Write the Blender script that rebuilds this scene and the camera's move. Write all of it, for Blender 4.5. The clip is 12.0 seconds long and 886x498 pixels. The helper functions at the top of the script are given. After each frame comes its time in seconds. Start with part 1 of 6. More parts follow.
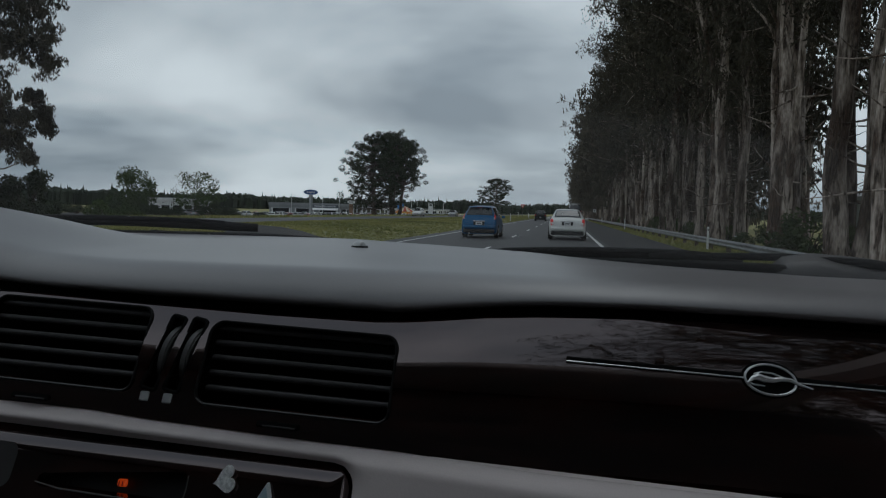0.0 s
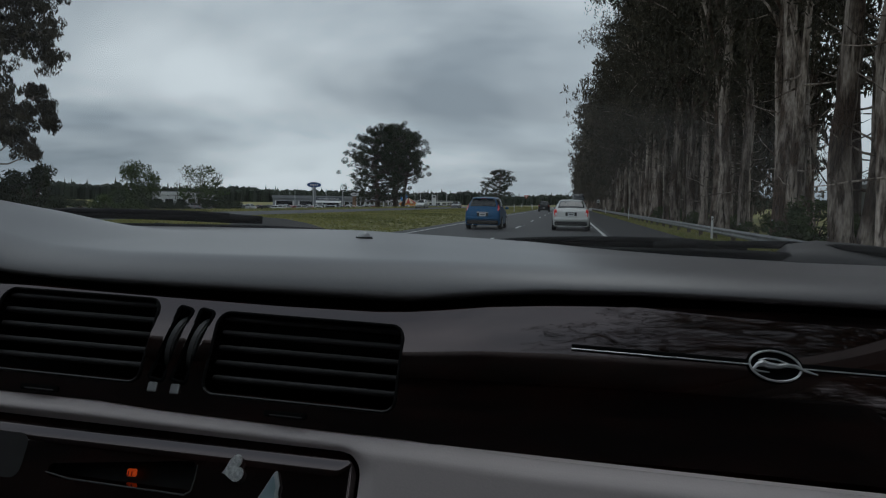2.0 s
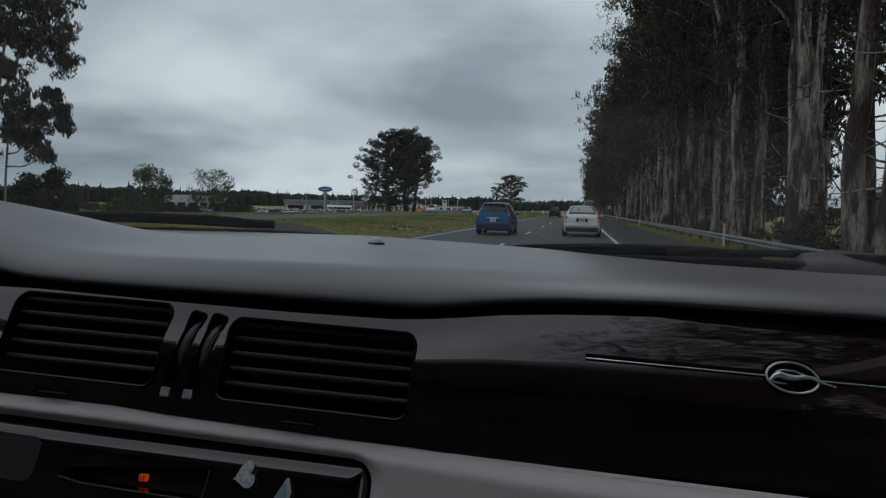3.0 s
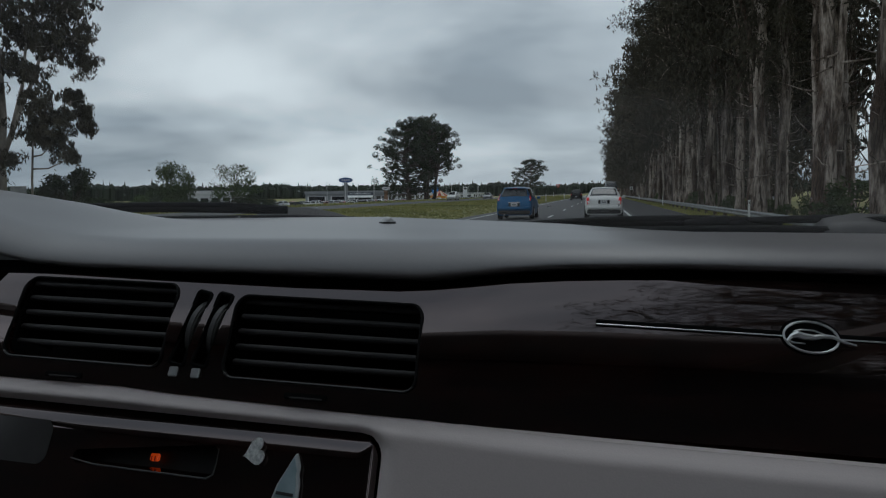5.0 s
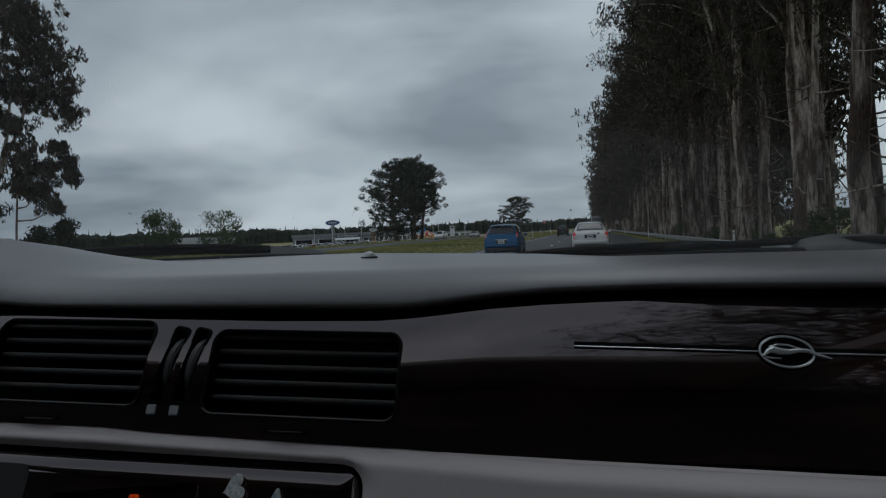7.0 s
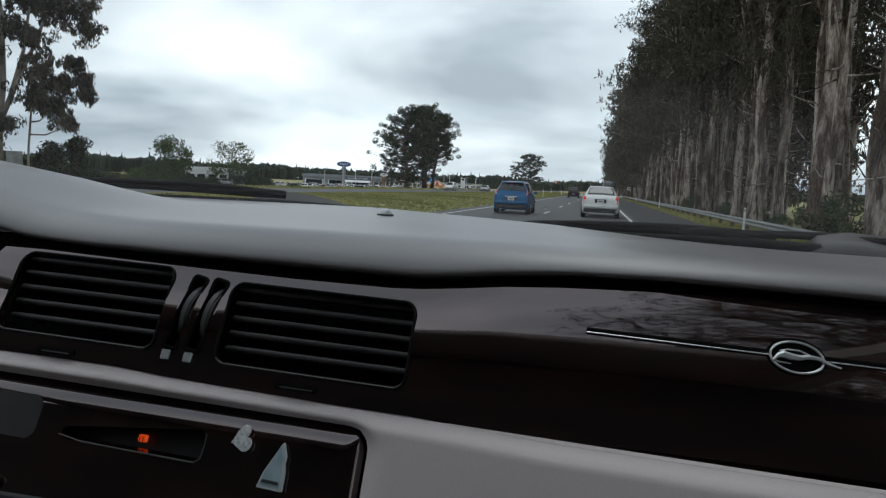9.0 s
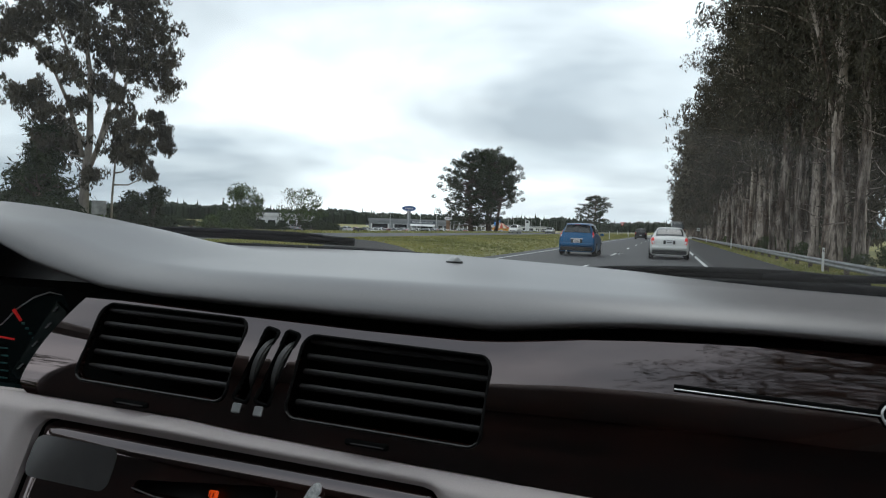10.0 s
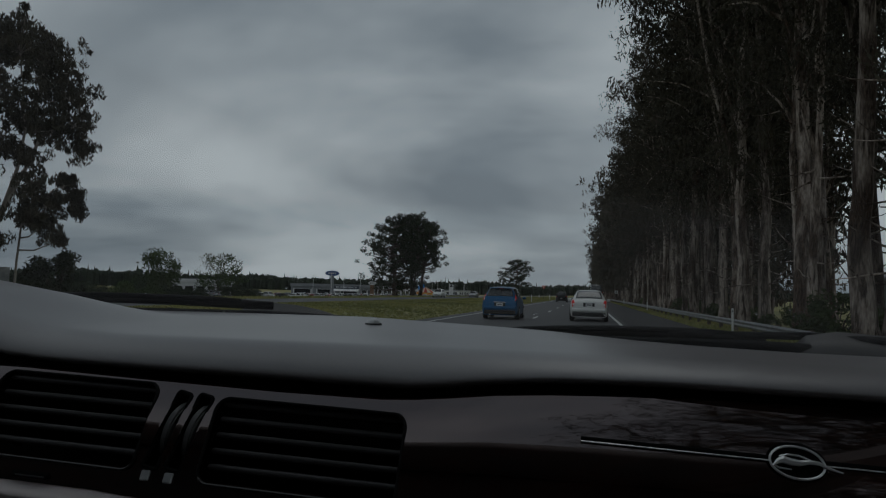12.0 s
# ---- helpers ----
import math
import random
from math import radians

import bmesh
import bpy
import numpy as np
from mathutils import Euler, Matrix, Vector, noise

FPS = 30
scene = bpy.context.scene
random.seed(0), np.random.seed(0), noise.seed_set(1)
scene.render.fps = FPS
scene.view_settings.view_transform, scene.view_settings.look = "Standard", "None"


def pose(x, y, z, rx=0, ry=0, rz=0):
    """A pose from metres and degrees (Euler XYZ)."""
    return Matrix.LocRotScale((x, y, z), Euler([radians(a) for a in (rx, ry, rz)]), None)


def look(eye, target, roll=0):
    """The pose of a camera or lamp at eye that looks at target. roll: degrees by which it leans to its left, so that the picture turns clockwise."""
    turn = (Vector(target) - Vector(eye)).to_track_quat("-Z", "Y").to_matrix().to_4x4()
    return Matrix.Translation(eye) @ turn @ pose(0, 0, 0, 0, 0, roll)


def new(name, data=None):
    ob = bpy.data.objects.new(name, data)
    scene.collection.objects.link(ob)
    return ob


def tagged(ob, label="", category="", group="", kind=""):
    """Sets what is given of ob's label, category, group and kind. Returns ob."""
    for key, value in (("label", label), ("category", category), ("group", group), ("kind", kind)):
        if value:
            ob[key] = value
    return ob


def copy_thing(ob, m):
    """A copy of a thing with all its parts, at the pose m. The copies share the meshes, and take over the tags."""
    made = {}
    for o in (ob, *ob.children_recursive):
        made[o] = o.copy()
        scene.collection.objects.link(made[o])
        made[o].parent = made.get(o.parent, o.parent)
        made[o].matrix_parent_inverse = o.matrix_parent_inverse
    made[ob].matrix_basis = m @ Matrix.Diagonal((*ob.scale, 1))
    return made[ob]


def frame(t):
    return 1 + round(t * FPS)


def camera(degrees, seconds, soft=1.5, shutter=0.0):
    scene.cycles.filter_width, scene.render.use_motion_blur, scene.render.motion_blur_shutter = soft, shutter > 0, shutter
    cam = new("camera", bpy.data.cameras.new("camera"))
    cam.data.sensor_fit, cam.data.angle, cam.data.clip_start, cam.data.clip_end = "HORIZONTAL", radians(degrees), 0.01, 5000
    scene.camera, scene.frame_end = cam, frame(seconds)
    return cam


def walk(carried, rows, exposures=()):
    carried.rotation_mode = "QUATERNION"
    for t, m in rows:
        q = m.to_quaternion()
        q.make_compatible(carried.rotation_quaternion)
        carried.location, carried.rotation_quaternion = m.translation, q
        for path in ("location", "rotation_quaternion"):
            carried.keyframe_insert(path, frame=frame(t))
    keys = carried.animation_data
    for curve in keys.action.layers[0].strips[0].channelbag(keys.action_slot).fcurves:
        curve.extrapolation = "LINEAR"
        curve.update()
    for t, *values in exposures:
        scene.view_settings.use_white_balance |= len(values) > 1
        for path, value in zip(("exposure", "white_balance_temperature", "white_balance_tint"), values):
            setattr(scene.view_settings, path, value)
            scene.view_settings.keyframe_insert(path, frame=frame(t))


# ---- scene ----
EYE = 1.27            # camera height over the road
LENS = 62.95
cam = camera(LENS, 12.0, soft=1.2)
# seconds, x, y, z, pitch, roll, yaw: a hand-held camera in the passenger seat
PATH = [
    (0.0, -0.0049, -0.0073, 1.2798, -3.01, -1.47, 9.60),
    (0.5, -0.0008, -0.0023, 1.2716, -3.99, -0.13, 10.75),
    (1.0, -0.0063, -0.0091, 1.2812, -3.32, -1.47, 9.91),
    (1.5, -0.0088, -0.0075, 1.2834, -3.90, -1.67, 10.31),
    (2.0, -0.0052, -0.0089, 1.2784, -3.68, -1.00, 9.87),
    (2.5, -0.0045, -0.0064, 1.2774, -3.61, -0.75, 10.38),
    (2.7, -0.0078, -0.0073, 1.2797, -3.29, -1.40, 10.71),
    (4.3, -0.0041, -0.0054, 1.2763, -3.82, -0.67, 10.62),
    (4.5, 0.0021, -0.0030, 1.2715, -4.31, 0.17, 10.55),
    (5.0, 0.0020, 0.0032, 1.2677, -4.32, 0.65, 12.34),
    (5.5, 0.0041, 0.0025, 1.2652, -3.79, 1.74, 11.86),
    (6.0, 0.0068, -0.0034, 1.2670, -3.09, 1.55, 11.12),
    (6.5, 0.0169, 0.0047, 1.2546, -2.42, 3.07, 10.88),
    (7.0, 0.0100, 0.0017, 1.2599, -1.23, 2.39, 11.33),
    (7.5, -0.0057, 0.0066, 1.2748, -1.94, 0.73, 14.98),
    (7.7, -0.0182, -0.0038, 1.2920, -3.40, -3.05, 11.15),
    (9.3, 0.0028, 0.0021, 1.2727, -5.43, -2.51, 13.02),
    (9.5, -0.0077, 0.0104, 1.2796, -5.70, -4.56, 16.57),
    (10.0, -0.0088, 0.0130, 1.2781, -1.92, -2.00, 17.23),
    (10.5, -0.0039, 0.0055, 1.2793, -0.48, -1.87, 15.84),
    (11.0, -0.0024, -0.0047, 1.2863, 3.64, -2.54, 11.66),
    (11.5, 0.0103, 0.0053, 1.2616, 2.66, 0.87, 11.19),
    (12.0, 0.0012, -0.0003, 1.2755, 3.36, -1.52, 11.23),
]
LIGHTNESS = [(0.0, -1.15, 6150, 8), (2.7, -1.15, 6150, 8), (4.3, -0.88, 6150, 8), (4.6, -0.9, 6150, 8), (5.0, -1.0, 6150, 8), (5.5, -1.3, 6150, 8), (6.5, -1.3, 6100, 8),
             (7.0, -1.35, 6050, 8), (7.5, -1.52, 6050, 8), (7.7, -2.0, 6050, 8), (9.2, -0.03, 6350, 8), (9.5, 0.04, 6400, 8), (10.0, 0.0, 6400, 8), (10.5, -0.45, 6350, 8),
             (11.0, -1.3, 6150, 8), (11.5, -1.8, 6200, 8), (12.0, -1.9, 6250, 8)]
walk(cam, [(t, pose(x, y, z, 90 + pitch, roll, yaw)) for t, x, y, z, pitch, roll, yaw in PATH], LIGHTNESS)

# ---- world: an overcast sky with soft grey cloud ----
world = bpy.data.worlds.new("overcast")
scene.world = world
world.use_nodes = True
wn, wl = world.node_tree.nodes, world.node_tree.links
wn.clear()
SUN_UP, SUN_TURN = radians(55), radians(20)
sky = wn.new("ShaderNodeTexSky")
sky.sky_type, sky.sun_disc = "NISHITA", False
sky.sun_elevation, sky.sun_rotation = SUN_UP, SUN_TURN
sky.air_density, sky.dust_density = 1.0, 4.0
grey = wn.new("ShaderNodeHueSaturation")
grey.inputs["Saturation"].default_value = 0.22
wl.new(sky.outputs[0], grey.inputs["Color"])
coord = wn.new("ShaderNodeTexCoord")
# cloud sheets at one height: wide overhead, drawn together towards the horizon
flat = wn.new("ShaderNodeSeparateXYZ")
wl.new(coord.outputs["Generated"], flat.inputs[0])
far = wn.new("ShaderNodeMath")
far.operation = "ADD"
far.inputs[1].default_value = 0.25
wl.new(flat.outputs["Z"], far.inputs[0])
sheet_at = []
for axis in ("X", "Y"):
    ratio = wn.new("ShaderNodeMath")
    ratio.operation = "DIVIDE"
    wl.new(flat.outputs[axis], ratio.inputs[0])
    wl.new(far.outputs[0], ratio.inputs[1])
    sheet_at.append(ratio)
spread_out = wn.new("ShaderNodeCombineXYZ")
wl.new(sheet_at[0].outputs[0], spread_out.inputs[0])
wl.new(sheet_at[1].outputs[0], spread_out.inputs[1])
stretch = wn.new("ShaderNodeMapping")
stretch.inputs["Scale"].default_value = (0.62, 0.80, 1.0)
stretch.inputs["Location"].default_value = (4.3, 1.6, 0.0)
wl.new(spread_out.outputs[0], stretch.inputs[0])
cloud = wn.new("ShaderNodeTexNoise")
cloud.inputs["Scale"].default_value, cloud.inputs["Detail"].default_value, cloud.inputs["Roughness"].default_value = 1.0, 5, 0.50
cloud.inputs["Distortion"].default_value = 0.35
wl.new(stretch.outputs[0], cloud.inputs["Vector"])
cloud_ramp = wn.new("ShaderNodeValToRGB")
cloud_ramp.color_ramp.elements[0].position, cloud_ramp.color_ramp.elements[0].color = 0.38, (0.32, 0.375, 0.43, 1)
cloud_ramp.color_ramp.elements[1].position, cloud_ramp.color_ramp.elements[1].color = 0.63, (0.93, 0.985, 1.02, 1)
wl.new(cloud.outputs["Fac"], cloud_ramp.inputs[0])
# the cloud is thickest a little over the horizon and thins towards the zenith
height = wn.new("ShaderNodeSeparateXYZ")
wl.new(coord.outputs["Generated"], height.inputs[0])
lift = wn.new("ShaderNodeValToRGB")
lift.color_ramp.interpolation = "B_SPLINE"
lift.color_ramp.elements[0].position, lift.color_ramp.elements[0].color = 0.0, (1.30, 1.29, 1.26, 1)
lift.color_ramp.elements[1].position, lift.color_ramp.elements[1].color = 0.42, (2.3, 2.3, 2.27, 1)
high = lift.color_ramp.elements.new(0.80)
high.color = (3.4, 3.4, 3.35, 1)
mid = lift.color_ramp.elements.new(0.09)
mid.color = (0.53, 0.56, 0.59, 1)
wl.new(height.outputs["Z"], lift.inputs[0])
blend = wn.new("ShaderNodeMix")
blend.data_type, blend.blend_type = "RGBA", "MULTIPLY"
blend.inputs["Factor"].default_value = 1.0
wl.new(cloud_ramp.outputs[0], blend.inputs["A"])
wl.new(lift.outputs[0], blend.inputs["B"])
shell = wn.new("ShaderNodeMix")
shell.data_type = "RGBA"
shell.inputs["Factor"].default_value = 0.88
veil = wn.new("ShaderNodeVectorMath")
veil.operation = "SCALE"
veil.inputs["Scale"].default_value = 11.3
wl.new(blend.outputs["Result"], veil.inputs[0])
wl.new(grey.outputs[0], shell.inputs["A"])
wl.new(veil.outputs[0], shell.inputs["B"])
back = wn.new("ShaderNodeBackground")
back.inputs["Strength"].default_value = 0.15
wl.new(shell.outputs["Result"], back.inputs[0])
wl.new(back.outputs[0], wn.new("ShaderNodeOutputWorld").inputs[0])

sun = new("sun", bpy.data.lights.new("sun", "SUN"))
sun.data.energy, sun.data.angle, sun.data.color = 0.5, radians(40), (1.0, 0.98, 0.95)
sun.matrix_world = look((0, 0, 50), (50 * math.sin(SUN_TURN) * -math.cos(SUN_UP), -50 * math.cos(SUN_TURN) * math.cos(SUN_UP), 50 - 50 * math.sin(SUN_UP)))


# ---- materials ----
def surface(name, dark, light, scale=5.0, rough=0.6, metal=0.0, bump=0.0, fine=60.0, stretch_by=(1, 1, 1), coat=0.0, vary=0.0, low=0.35, high=0.65, spec=0.5, detail=6):
    """A two-scale surface: broad patches between two colours, a fine grain over them, and relief."""
    m = bpy.data.materials.new(name)
    m.use_nodes = True
    n, l = m.node_tree.nodes, m.node_tree.links
    b = n["Principled BSDF"]
    geo = n.new("ShaderNodeNewGeometry")
    mp = n.new("ShaderNodeMapping")
    mp.inputs["Scale"].default_value = stretch_by
    l.new(geo.outputs["Position"], mp.inputs[0])
    big = n.new("ShaderNodeTexNoise")
    big.inputs["Scale"].default_value, big.inputs["Detail"].default_value = scale, detail
    l.new(mp.outputs[0], big.inputs["Vector"])
    small = n.new("ShaderNodeTexNoise")
    small.inputs["Scale"].default_value, small.inputs["Detail"].default_value = fine, 3
    l.new(mp.outputs[0], small.inputs["Vector"])
    add = n.new("ShaderNodeMix")
    add.inputs["Factor"].default_value = 0.3
    l.new(big.outputs["Fac"], add.inputs["A"])
    l.new(small.outputs["Fac"], add.inputs["B"])
    ramp = n.new("ShaderNodeValToRGB")
    ramp.color_ramp.elements[0].position, ramp.color_ramp.elements[0].color = low, (*dark, 1)
    ramp.color_ramp.elements[1].position, ramp.color_ramp.elements[1].color = high, (*light, 1)
    l.new(add.outputs["Result"], ramp.inputs[0])
    colour = ramp.outputs[0]
    if vary:
        info = n.new("ShaderNodeObjectInfo")
        span = n.new("ShaderNodeMapRange")
        span.inputs["To Min"].default_value, span.inputs["To Max"].default_value = 1 - vary, 1 + vary
        l.new(info.outputs["Random"], span.inputs[0])
        hsv = n.new("ShaderNodeHueSaturation")
        l.new(span.outputs[0], hsv.inputs["Value"])
        l.new(colour, hsv.inputs["Color"])
        colour = hsv.outputs[0]
    l.new(colour, b.inputs["Base Color"])
    b.inputs["Roughness"].default_value, b.inputs["Metallic"].default_value = rough, metal
    b.inputs["Coat Weight"].default_value, b.inputs["Coat Roughness"].default_value = coat, 0.06
    b.inputs["Specular IOR Level"].default_value = spec
    if bump:
        bp = n.new("ShaderNodeBump")
        bp.inputs["Strength"].default_value, bp.inputs["Distance"].default_value = bump, 0.4 / fine
        l.new(small.outputs["Fac"], bp.inputs["Height"])
        l.new(bp.outputs[0], b.inputs["Normal"])
    return m


def glow(name, colour, strength):
    m = surface(name, colour, colour, rough=0.3)
    b = m.node_tree.nodes["Principled BSDF"]
    b.inputs["Emission Color"].default_value, b.inputs["Emission Strength"].default_value = (*colour, 1), strength
    return m


def clear_glass(name, tint=(0.96, 0.98, 0.97), gloss=1.0):
    m = bpy.data.materials.new(name)
    m.use_nodes = True
    n, l = m.node_tree.nodes, m.node_tree.links
    n.remove(n["Principled BSDF"])
    see = n.new("ShaderNodeBsdfTransparent")
    see.inputs[0].default_value = (*tint, 1)
    shine = n.new("ShaderNodeBsdfGlossy")
    shine.inputs["Roughness"].default_value = 0.02
    fres = n.new("ShaderNodeFresnel")
    fres.inputs[0].default_value = 1.25
    damp = n.new("ShaderNodeMath")
    damp.operation = "MULTIPLY"
    damp.inputs[1].default_value = gloss
    l.new(fres.outputs[0], damp.inputs[0])
    mix = n.new("ShaderNodeMixShader")
    l.new(damp.outputs[0], mix.inputs[0])
    l.new(see.outputs[0], mix.inputs[1])
    l.new(shine.outputs[0], mix.inputs[2])
    l.new(mix.outputs[0], n["Material Output"].inputs[0])
    return m


def peeling_bark(name):
    """Gum bark: smooth pale skin, brown patches that have not fallen yet and long hanging strips."""
    m = bpy.data.materials.new(name)
    m.use_nodes = True
    n, l = m.node_tree.nodes, m.node_tree.links
    b = n["Principled BSDF"]
    geo = n.new("ShaderNodeNewGeometry")

    def layer(scale, stretch_by, detail, low, high):
        mp = n.new("ShaderNodeMapping")
        mp.inputs["Scale"].default_value = stretch_by
        l.new(geo.outputs["Position"], mp.inputs[0])
        tex = n.new("ShaderNodeTexNoise")
        tex.inputs["Scale"].default_value, tex.inputs["Detail"].default_value = scale, detail
        l.new(mp.outputs[0], tex.inputs["Vector"])
        ramp = n.new("ShaderNodeMapRange")
        ramp.inputs["From Min"].default_value, ramp.inputs["From Max"].default_value = low, high
        l.new(tex.outputs["Fac"], ramp.inputs[0])
        return ramp.outputs[0]

    def mix(fac, a, c):
        node = n.new("ShaderNodeMix")
        node.data_type = "RGBA"
        l.new(fac, node.inputs["Factor"])
        for key, val in (("A", a), ("B", c)):
            if isinstance(val, tuple):
                node.inputs[key].default_value = (*val, 1)
            else:
                l.new(val, node.inputs[key])
        return node.outputs["Result"]
    patch = layer(1.3, (1, 1, 0.30), 4, 0.42, 0.57)
    strip = layer(6.0, (1, 1, 0.13), 5, 0.50, 0.62)
    grain = layer(18.0, (1, 1, 0.22), 3, 0.34, 0.66)
    pale = mix(grain, (0.26, 0.209, 0.177), (0.52, 0.442, 0.386))
    brown = mix(grain, (0.036, 0.025, 0.020), (0.115, 0.078, 0.058))
    skin_ = mix(patch, brown, pale)
    final = mix(strip, skin_, mix(grain, (0.028, 0.021, 0.017), (0.13, 0.099, 0.079)))
    info = n.new("ShaderNodeObjectInfo")
    span = n.new("ShaderNodeMapRange")
    span.inputs["To Min"].default_value, span.inputs["To Max"].default_value = 0.40, 1.3
    l.new(info.outputs["Random"], span.inputs[0])
    hsv = n.new("ShaderNodeHueSaturation")
    l.new(span.outputs[0], hsv.inputs["Value"])
    l.new(final, hsv.inputs["Color"])
    l.new(hsv.outputs[0], b.inputs["Base Color"])
    b.inputs["Roughness"].default_value, b.inputs["Specular IOR Level"].default_value = 0.9, 0.15
    bp = n.new("ShaderNodeBump")
    bp.inputs["Strength"].default_value, bp.inputs["Distance"].default_value = 0.9, 0.03
    l.new(strip, bp.inputs["Height"])
    l.new(bp.outputs[0], b.inputs["Normal"])
    return m


PAD = surface("pad_vinyl", (0.180, 0.165, 0.167), (0.218, 0.201, 0.203), 4, 0.36, bump=0.10, fine=900, spec=0.95)
PLASTIC = surface("grey_plastic", (0.65, 0.565, 0.545), (0.74, 0.645, 0.622), 4, 0.5, bump=0.2, fine=900, spec=0.4)
WOOD = surface("burl_wood", (0.002, 0.001, 0.001), (0.034, 0.011, 0.008), 14, 0.035, fine=90, stretch_by=(1, 2.5, 5.5), low=0.44, high=0.78, bump=0.0, spec=0.5)
wood_bsdf = WOOD.node_tree.nodes["Principled BSDF"]
wood_bsdf.inputs["IOR"].default_value = 2.3
wood_bsdf.inputs["Specular Tint"].default_value = (1.0, 0.84, 0.83, 1)
BLACK = surface("black_plastic", (0.006, 0.006, 0.0065), (0.010, 0.010, 0.011), 20, 0.5, bump=0.15, fine=700)
SLAT = surface("slat_plastic", (0.030, 0.027, 0.027), (0.045, 0.040, 0.040), 20, 0.48, bump=0.1, fine=600)
# near-black without sheen: the shade in recesses and gaps as colour
VOID = surface("dark_recess", (0.004, 0.004, 0.004), (0.006, 0.006, 0.006), 20, 0.9, spec=0.1)
VENTRIM = surface("vent_rim", (0.004, 0.0035, 0.0035), (0.007, 0.006, 0.006), 20, 0.75, spec=0.15)
# paler than the rim: the glint on the vent's lower edge as colour
LIP_GLINT = surface("lip_glint", (0.020, 0.017, 0.016), (0.030, 0.026, 0.025), 20, 0.38)
CHROME = surface("chrome", (0.88, 0.88, 0.88), (0.94, 0.94, 0.94), 40, 0.20, metal=0.4, spec=1.0)
SILVER = surface("silver_paint", (0.42, 0.42, 0.42), (0.5, 0.5, 0.5), 40, 0.35, metal=0.4)
RUBBER = surface("wiper_rubber", (0.005, 0.005, 0.006), (0.010, 0.010, 0.011), 30, 0.75, bump=0.2, fine=200, spec=0.12)
CABIN = surface("cabin_cloth", (0.46, 0.44, 0.425), (0.54, 0.52, 0.50), 6, 0.9, bump=0.2, fine=400)
DOORCLOTH = surface("cabin_trim", (0.035, 0.034, 0.033), (0.05, 0.049, 0.047), 6, 0.85, bump=0.2, fine=400)
GLITTER = surface("glitter_paper", (0.55, 0.55, 0.54), (0.93, 0.93, 0.91), 500, 0.4, metal=0.0, fine=1500, low=0.4, high=0.6)
STICKER = surface("pale_blue_sticker", (0.32, 0.43, 0.47), (0.45, 0.56, 0.60), 90, 0.4)
STICKER_EDGE = surface("sticker_edge", (0.62, 0.66, 0.66), (0.7, 0.73, 0.73), 90, 0.4)
AMBER = glow("amber_lamp", (1.0, 0.10, 0.01), 0.45)
REDGLOW = glow("red_needle", (0.8, 0.03, 0.03), 0.12)
TEAL = surface("dial_marks", (0.03, 0.12, 0.12), (0.05, 0.17, 0.17), 40, 0.4)
DISPLAY = surface("grey_display", (0.055, 0.052, 0.052), (0.075, 0.071, 0.071), 20, 0.12, spec=0.9)
WATER = bpy.data.materials.new("rain_water")
WATER.use_nodes = True
wb = WATER.node_tree.nodes["Principled BSDF"]
wb.inputs["Transmission Weight"].default_value, wb.inputs["IOR"].default_value, wb.inputs["Roughness"].default_value = 1.0, 1.33, 0.02
GLASS = clear_glass("windscreen_glass", gloss=0.10)

ASPHALT = surface("asphalt", (0.030, 0.030, 0.031), (0.050, 0.049, 0.049), 0.35, 0.7, bump=0.5, fine=28, stretch_by=(1, 0.12, 1))
SHOULDER = surface("old_asphalt", (0.024, 0.022, 0.021), (0.040, 0.037, 0.035), 0.5, 0.85, bump=0.6, fine=30, stretch_by=(1, 0.2, 1))
GROUND = surface("meadow", (0.115, 0.13, 0.036), (0.33, 0.285, 0.095), 0.07, 0.95, bump=0.6, fine=2.2)
BLADES = surface("grass_blades", (0.125, 0.148, 0.036), (0.41, 0.375, 0.13), 0.12, 0.85, fine=3)
PAINT = surface("road_paint", (0.42, 0.42, 0.40), (0.72, 0.72, 0.70), 1.4, 0.6, fine=35, low=0.3, high=0.5)
BARK = peeling_bark("eucalyptus_bark")
PALEBARK = surface("pale_gum_bark", (0.13, 0.108, 0.094), (0.42, 0.375, 0.335), 1.2, 0.85, bump=0.5, fine=8, stretch_by=(1, 1, 0.3), spec=0.15)
PINEBARK = surface("pine_bark", (0.04, 0.03, 0.025), (0.12, 0.09, 0.075), 2.0, 0.9, bump=0.8, fine=9, stretch_by=(1, 1, 0.25), vary=0.15, spec=0.15)
LEAF = surface("eucalyptus_leaf", (0.034, 0.032, 0.024), (0.105, 0.092, 0.066), 0.6, 0.85, fine=5, vary=0.3, spec=0.15)
NEEDLE = surface("pine_needles", (0.014, 0.024, 0.012), (0.045, 0.058, 0.026), 0.7, 0.85, fine=5, vary=0.2, spec=0.15)
BROADLEAF = surface("broad_leaf", (0.022, 0.040, 0.013), (0.07, 0.095, 0.03), 0.7, 0.85, fine=5, vary=0.25, spec=0.15)
FARWOOD = surface("far_wood", (0.014, 0.022, 0.016), (0.04, 0.05, 0.032), 0.03, 0.9, fine=0.5, spec=0.15)
STEEL = surface("galvanised_steel", (0.13, 0.132, 0.135), (0.30, 0.305, 0.31), 2.5, 0.5, metal=0.6, fine=25, bump=0.1)
POSTWOOD = surface("post_wood", (0.07, 0.055, 0.04), (0.15, 0.12, 0.09), 5, 0.9, fine=40, bump=0.4)
WHITE = surface("white_paint", (0.66, 0.66, 0.65), (0.80, 0.80, 0.79), 0.6, 0.5, fine=9)
WALLGREY = surface("grey_cladding", (0.20, 0.21, 0.22), (0.28, 0.29, 0.30), 0.5, 0.6, fine=9)
